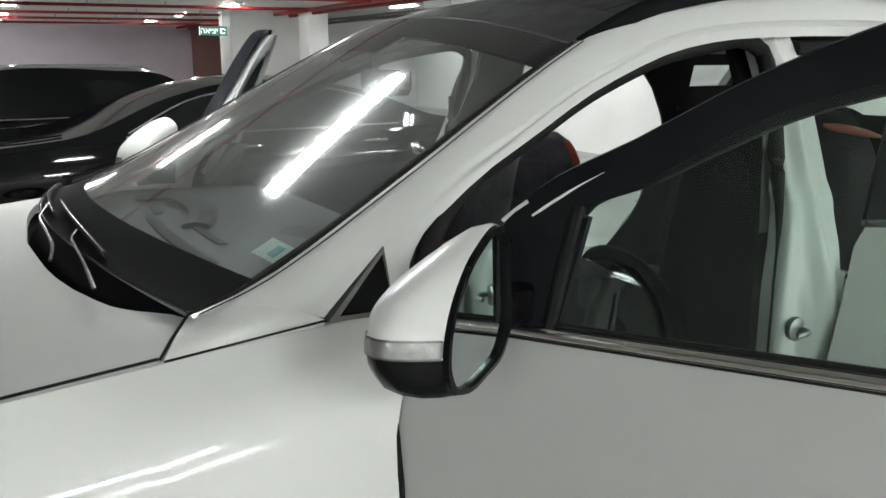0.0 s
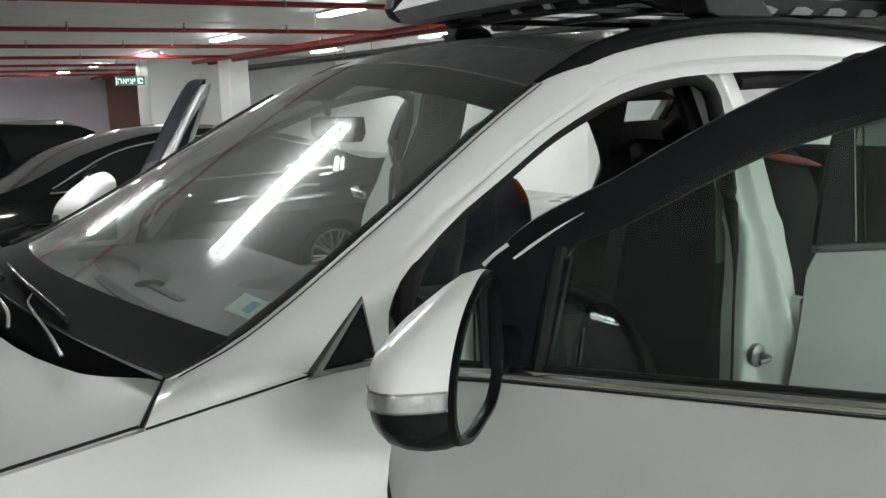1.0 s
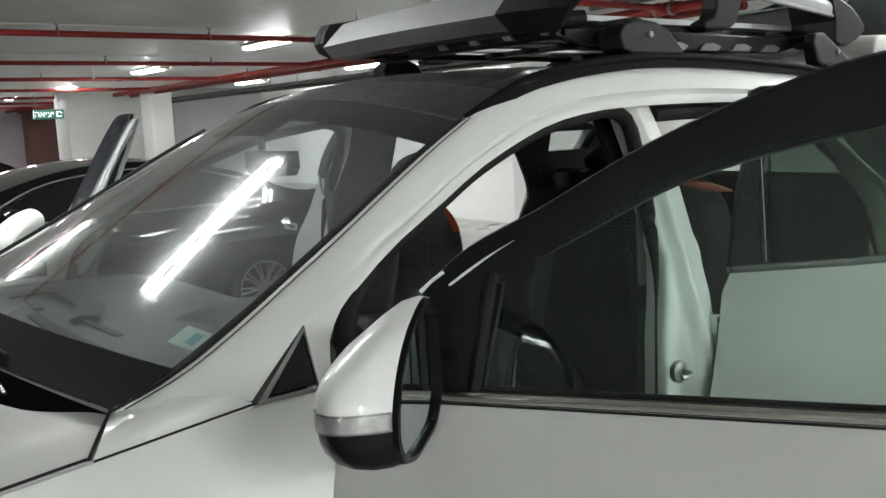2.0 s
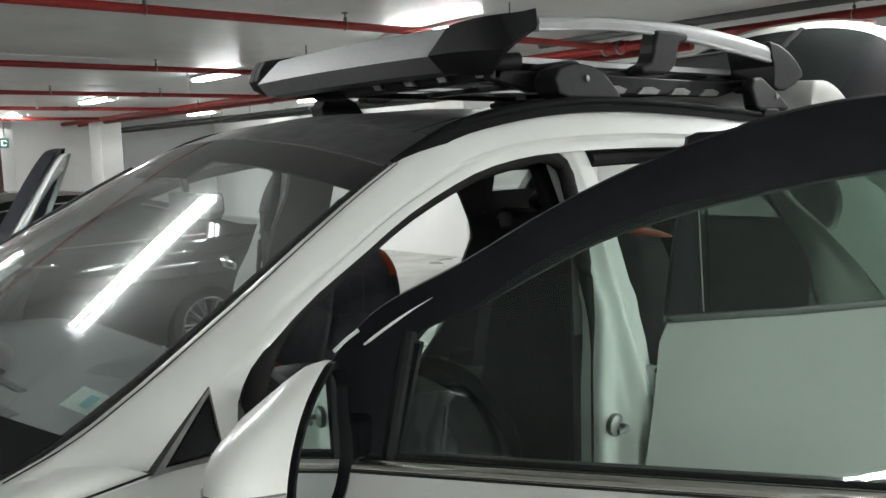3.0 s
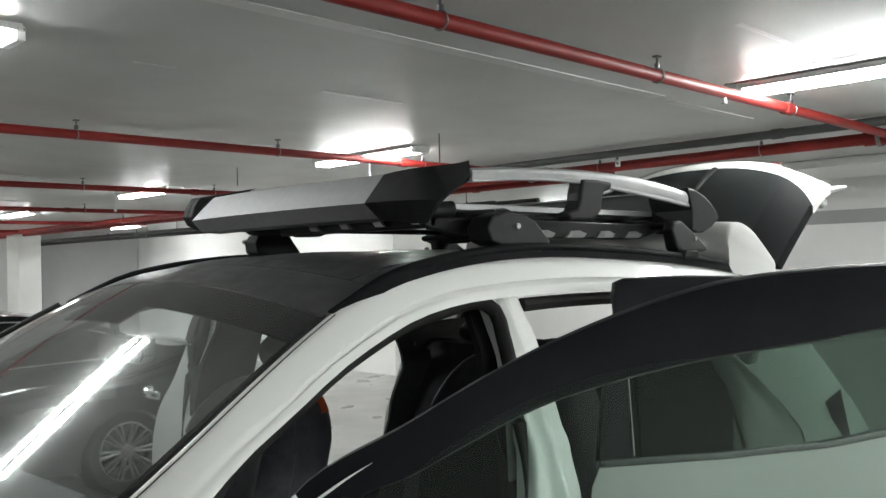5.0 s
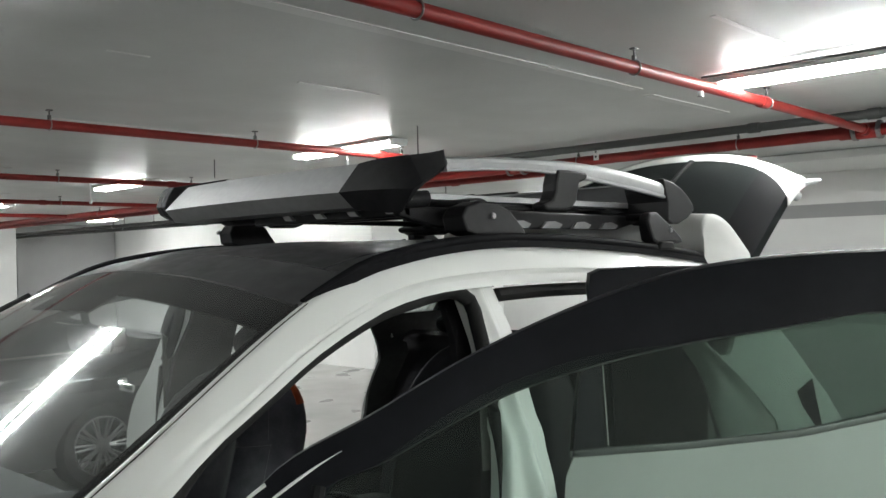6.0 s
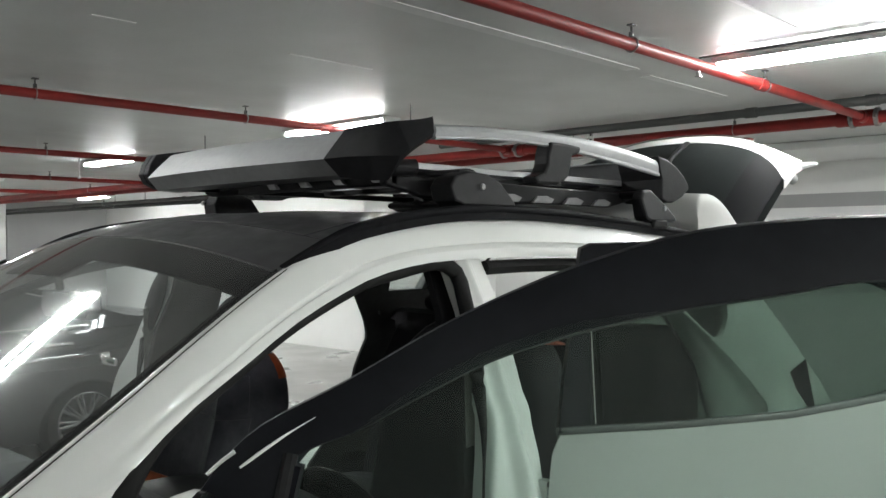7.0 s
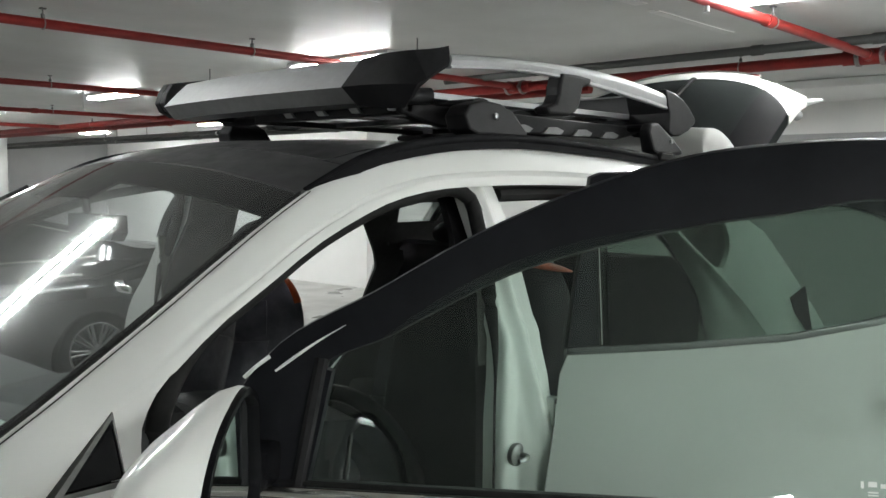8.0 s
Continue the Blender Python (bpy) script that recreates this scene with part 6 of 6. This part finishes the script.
fairing(1.57, -1)
fairing(2.97, 1)
for sg in (-1, 1):
    bm = bmesh.new()
    top = curve([(1.718, 1.876), (1.85, 1.885), (2.02, 1.8915), (2.22, 1.895), (2.39, 1.891), (2.58, 1.878), (2.77, 1.857)], 30)
    low = curve([(1.718, 1.840), (1.85, 1.850), (2.02, 1.857), (2.14, 1.855), (2.33, 1.844), (2.51, 1.830), (2.76, 1.809)], 30)
    rows = []
    for (xt, zt), (xl, zl) in zip(top, low):
        y = 0.588 + 0.014 * math.sin(math.pi * min(max((xt - 1.65) / 1.2, 0), 1))
        rows.append([(xl + (xt - xl) * h, sg * (y + w), zl + (zt - zl) * h) for h, w in ((0.0, 0.002), (0.0, 0.012), (0.06, 0.0155), (0.16, 0.0155), (0.20, 0.0125), (0.55, 0.0165), (0.80, 0.014), (0.94, 0.008), (1.0, -0.002), (0.94, -0.012), (0.5, -0.015), (0.1, -0.012))])
    vs = grid(bm, rows, closed_u=True)
    bm.faces.new(vs[0]), bm.faces.new(vs[-1])
    rpart("side_rail", bm, ALU, None, "brushed aluminium side rail", sharp=30)
    bm = bmesh.new()
    prism(bm, [(2.142, 1.868), (2.215, 1.869), (2.284, 1.865), (2.276, 1.846), (2.240, 1.836), (2.232, 1.81), (2.226, 1.785), (2.204, 1.766), (2.174, 1.756), (2.084, 1.755), (2.07, 1.772), (2.112, 1.786), (2.126, 1.81), (2.128, 1.83)], "y", 0.575, 0.624)
    for v in bm.verts:
        v.co.y *= sg
    rpart("rail_support", bm, PLASTIC, None, "black plastic rail support", bevel=0.008, smooth=False)


# ---- neighbouring cars ----
def parked_car(name, at, prof, width, label, roof_taper):
    """A body lofted from its side outline: prof rows of (x, roof z, belt z)."""
    e = tagged(empty(name, at), label, "car", "parked cars")
    w = width / 2
    bm = bmesh.new()
    rows = []
    st = curve(prof, 40)
    for x, zr, zb in st:
        g = zr - zb
        pinch = 0.16 * max(0, abs(x - 0.2) / 2.4 - 0.45) ** 2 * 4
        row = []
        for yy, z in ((w * 0.93, 0.22), (w * 0.985, 0.45), (w, zb * 0.72), (w * 0.985, zb - 0.10), (w * 0.94, zb)):
            row.append((x, -yy + pinch, z))
        row.append((x, -(w * 0.92) + pinch + 0.0, zb + 0.004))
        for t in (0.5, 0.9, 1.0):
            row.append((x, -(w * 0.92 - roof_taper * min(1, g / 0.4) * t) + pinch, zb + 0.004 + g * (t if t < 1 else 0.97)))
        row.append((x, -w * 0.3, zr + 0.02))
        rows.append(row + [(p[0], -p[1], p[2]) for p in row[::-1]])
    vs = grid(bm, rows)
    bm.faces.new(vs[0]), bm.faces.new(vs[-1])
    ob = part("body", bm, BLACKP, e, "glossy black body", sharp=50)
    return e, st


def side_windows(e, width, taper, outline, sg, zb, gh):
    bm = bmesh.new()
    w = width / 2 * 0.92
    vs = [bm.verts.new((x, sg * (w + 0.004 - taper * (z - zb) / gh), z)) for x, z in outline]
    vs2 = [bm.verts.new((x, sg * (w - 0.012 - taper * (z - zb) / gh), z)) for x, z in outline]
    bm.faces.new(vs), bm.faces.new(vs2)
    n = len(vs)
    for i in range(n):
        bm.faces.new((vs[i], vs[(i + 1) % n], vs2[(i + 1) % n], vs2[i]))
    part("side_window", bm, CARGLASS, e, "dark side window")


sedan, _ = parked_car("sedan", pose(1.75, 5.05, 0), [(-2.3, 0.72, 0.66), (-2.1, 0.84, 0.80), (-1.2, 0.97, 0.93), (-0.95, 1.00, 0.95), (-0.3, 1.25, 0.95), (0.1, 1.345, 0.96), (0.7, 1.355, 0.97), (1.3, 1.24, 0.98), (1.75, 1.06, 0.99), (2.2, 1.03, 0.97), (2.35, 0.85, 0.8)], 1.82, "glossy black saloon car parked alongside", 0.20)
for sg in (-1, 1):
    side_windows(sedan, 1.82, 0.20, [(-0.60, 1.0), (-0.15, 1.22), (0.3, 1.29), (0.3, 1.0)], sg, 0.97, 0.46)
    side_windows(sedan, 1.82, 0.20, [(0.36, 1.0), (0.36, 1.29), (0.8, 1.29), (1.25, 1.18), (1.4, 1.02)], sg, 0.97, 0.46)
    bm = bmesh.new()
    lathe(bm, [(0.0, 0.0), (0.07, 0.01), (0.09, 0.05), (0.085, 0.1), (0.0, 0.11)], 16, "x", (-0.45, sg * 1.0, 1.03))
    part("door_mirror", bm, BLACKP, sedan)
    for x in (-1.35, 1.38):
        wheel(sedan, x, sg * 0.80, sg, False, 0.33, rim_mat=STEEL2)
hatch, _ = parked_car("hatchback", pose(0.2, 8.2, 0), [(-2.3, 0.74, 0.66), (-2.1, 0.84, 0.80), (-1.1, 0.93, 0.87), (-0.9, 0.95, 0.88), (-0.3, 1.27, 0.90), (0.1, 1.38, 0.91), (1.3, 1.40, 0.92), (1.9, 1.32, 0.92), (2.2, 1.05, 0.88), (2.3, 0.84, 0.75)], 1.9, "glossy black hatchback car parked further off", 0.18)
for sg in (-1, 1):
    side_windows(hatch, 1.9, 0.18, [(-0.55, 0.94), (-0.1, 1.23), (0.4, 1.30), (0.4, 0.94)], sg, 0.91, 0.5)
    side_windows(hatch, 1.9, 0.18, [(0.47, 0.94), (0.47, 1.30), (1.3, 1.30), (1.8, 1.19), (1.85, 0.96)], sg, 0.91, 0.5)
    bm = bmesh.new()
    tube(bm, [(0.1, sg * 0.66, 1.39), (0.2, sg * 0.66, 1.43), (1.6, sg * 0.66, 1.43), (1.75, sg * 0.66, 1.37)], 0.015, 8)
    part("roof_rail", bm, ALU, hatch)
    for x in (-1.4, 1.4):
        wheel(hatch, x, sg * 0.83, sg, False, 0.36, rim_mat=STEEL)


def chrome_line(e, pts, r, material):
    bm = bmesh.new()
    tube(bm, curve(pts, 18), r, 8)
    part("trim_line", bm, material, e)


# saloon: bonnet creases, lamps, belt strips
for sg in (-1, 1):
    chrome_line(sedan, [(-0.62, sg * 0.848, 0.995), (0.3, sg * 0.853, 1.005), (1.4, sg * 0.85, 1.02)], 0.007, CHROME)
    chrome_line(sedan, [(-0.60, sg * 0.83, 1.02), (-0.15, sg * 0.735, 1.235), (0.3, sg * 0.705, 1.30), (0.8, sg * 0.705, 1.30), (1.3, sg * 0.75, 1.19)], 0.006, CHROME)
    chrome_line(sedan, [(-2.0, sg * 0.55, 0.895), (-1.5, sg * 0.60, 0.955), (-1.0, sg * 0.62, 1.01)], 0.006, BLACKP)
    bm = bmesh.new()
    lathe(bm, [(0.0, -0.04), (0.06, -0.035), (0.10, 0.0), (0.11, 0.08)], 18, "x", (-2.17, sg * 0.62, 0.72))
    part("headlamp", bm, LENS2, sedan, "clear headlamp")
    for x in (0.22, 1.18):
        bm = bmesh.new()
        tube(bm, curve([(x - 0.09, sg * 0.905, 0.90), (x - 0.05, sg * 0.93, 0.905), (x + 0.05, sg * 0.93, 0.905), (x + 0.09, sg * 0.905, 0.90)], 10), 0.011, 8)
        part("door_handle", bm, CHROME, sedan, "chrome door handle")
# hatchback: strips, mirrors, handles
for sg in (-1, 1):
    chrome_line(hatch, [(-0.58, sg * 0.888, 0.935), (0.5, sg * 0.893, 0.945), (1.86, sg * 0.885, 0.955)], 0.007, CHROME)
    bm = bmesh.new()
    lathe(bm, [(0.0, 0.0), (0.07, 0.01), (0.09, 0.05), (0.085, 0.1), (0.0, 0.11)], 16, "x", (-0.42, sg * 1.03, 1.0))
    part("door_mirror", bm, BLACKP, hatch)
    bm = bmesh.new()
    tube(bm, curve([(0.26, sg * 0.945, 0.86), (0.30, sg * 0.97, 0.865), (0.40, sg * 0.97, 0.865), (0.44, sg * 0.945, 0.86)], 10), 0.011, 8)
    part("door_handle", bm, CHROME, hatch, "chrome door handle")
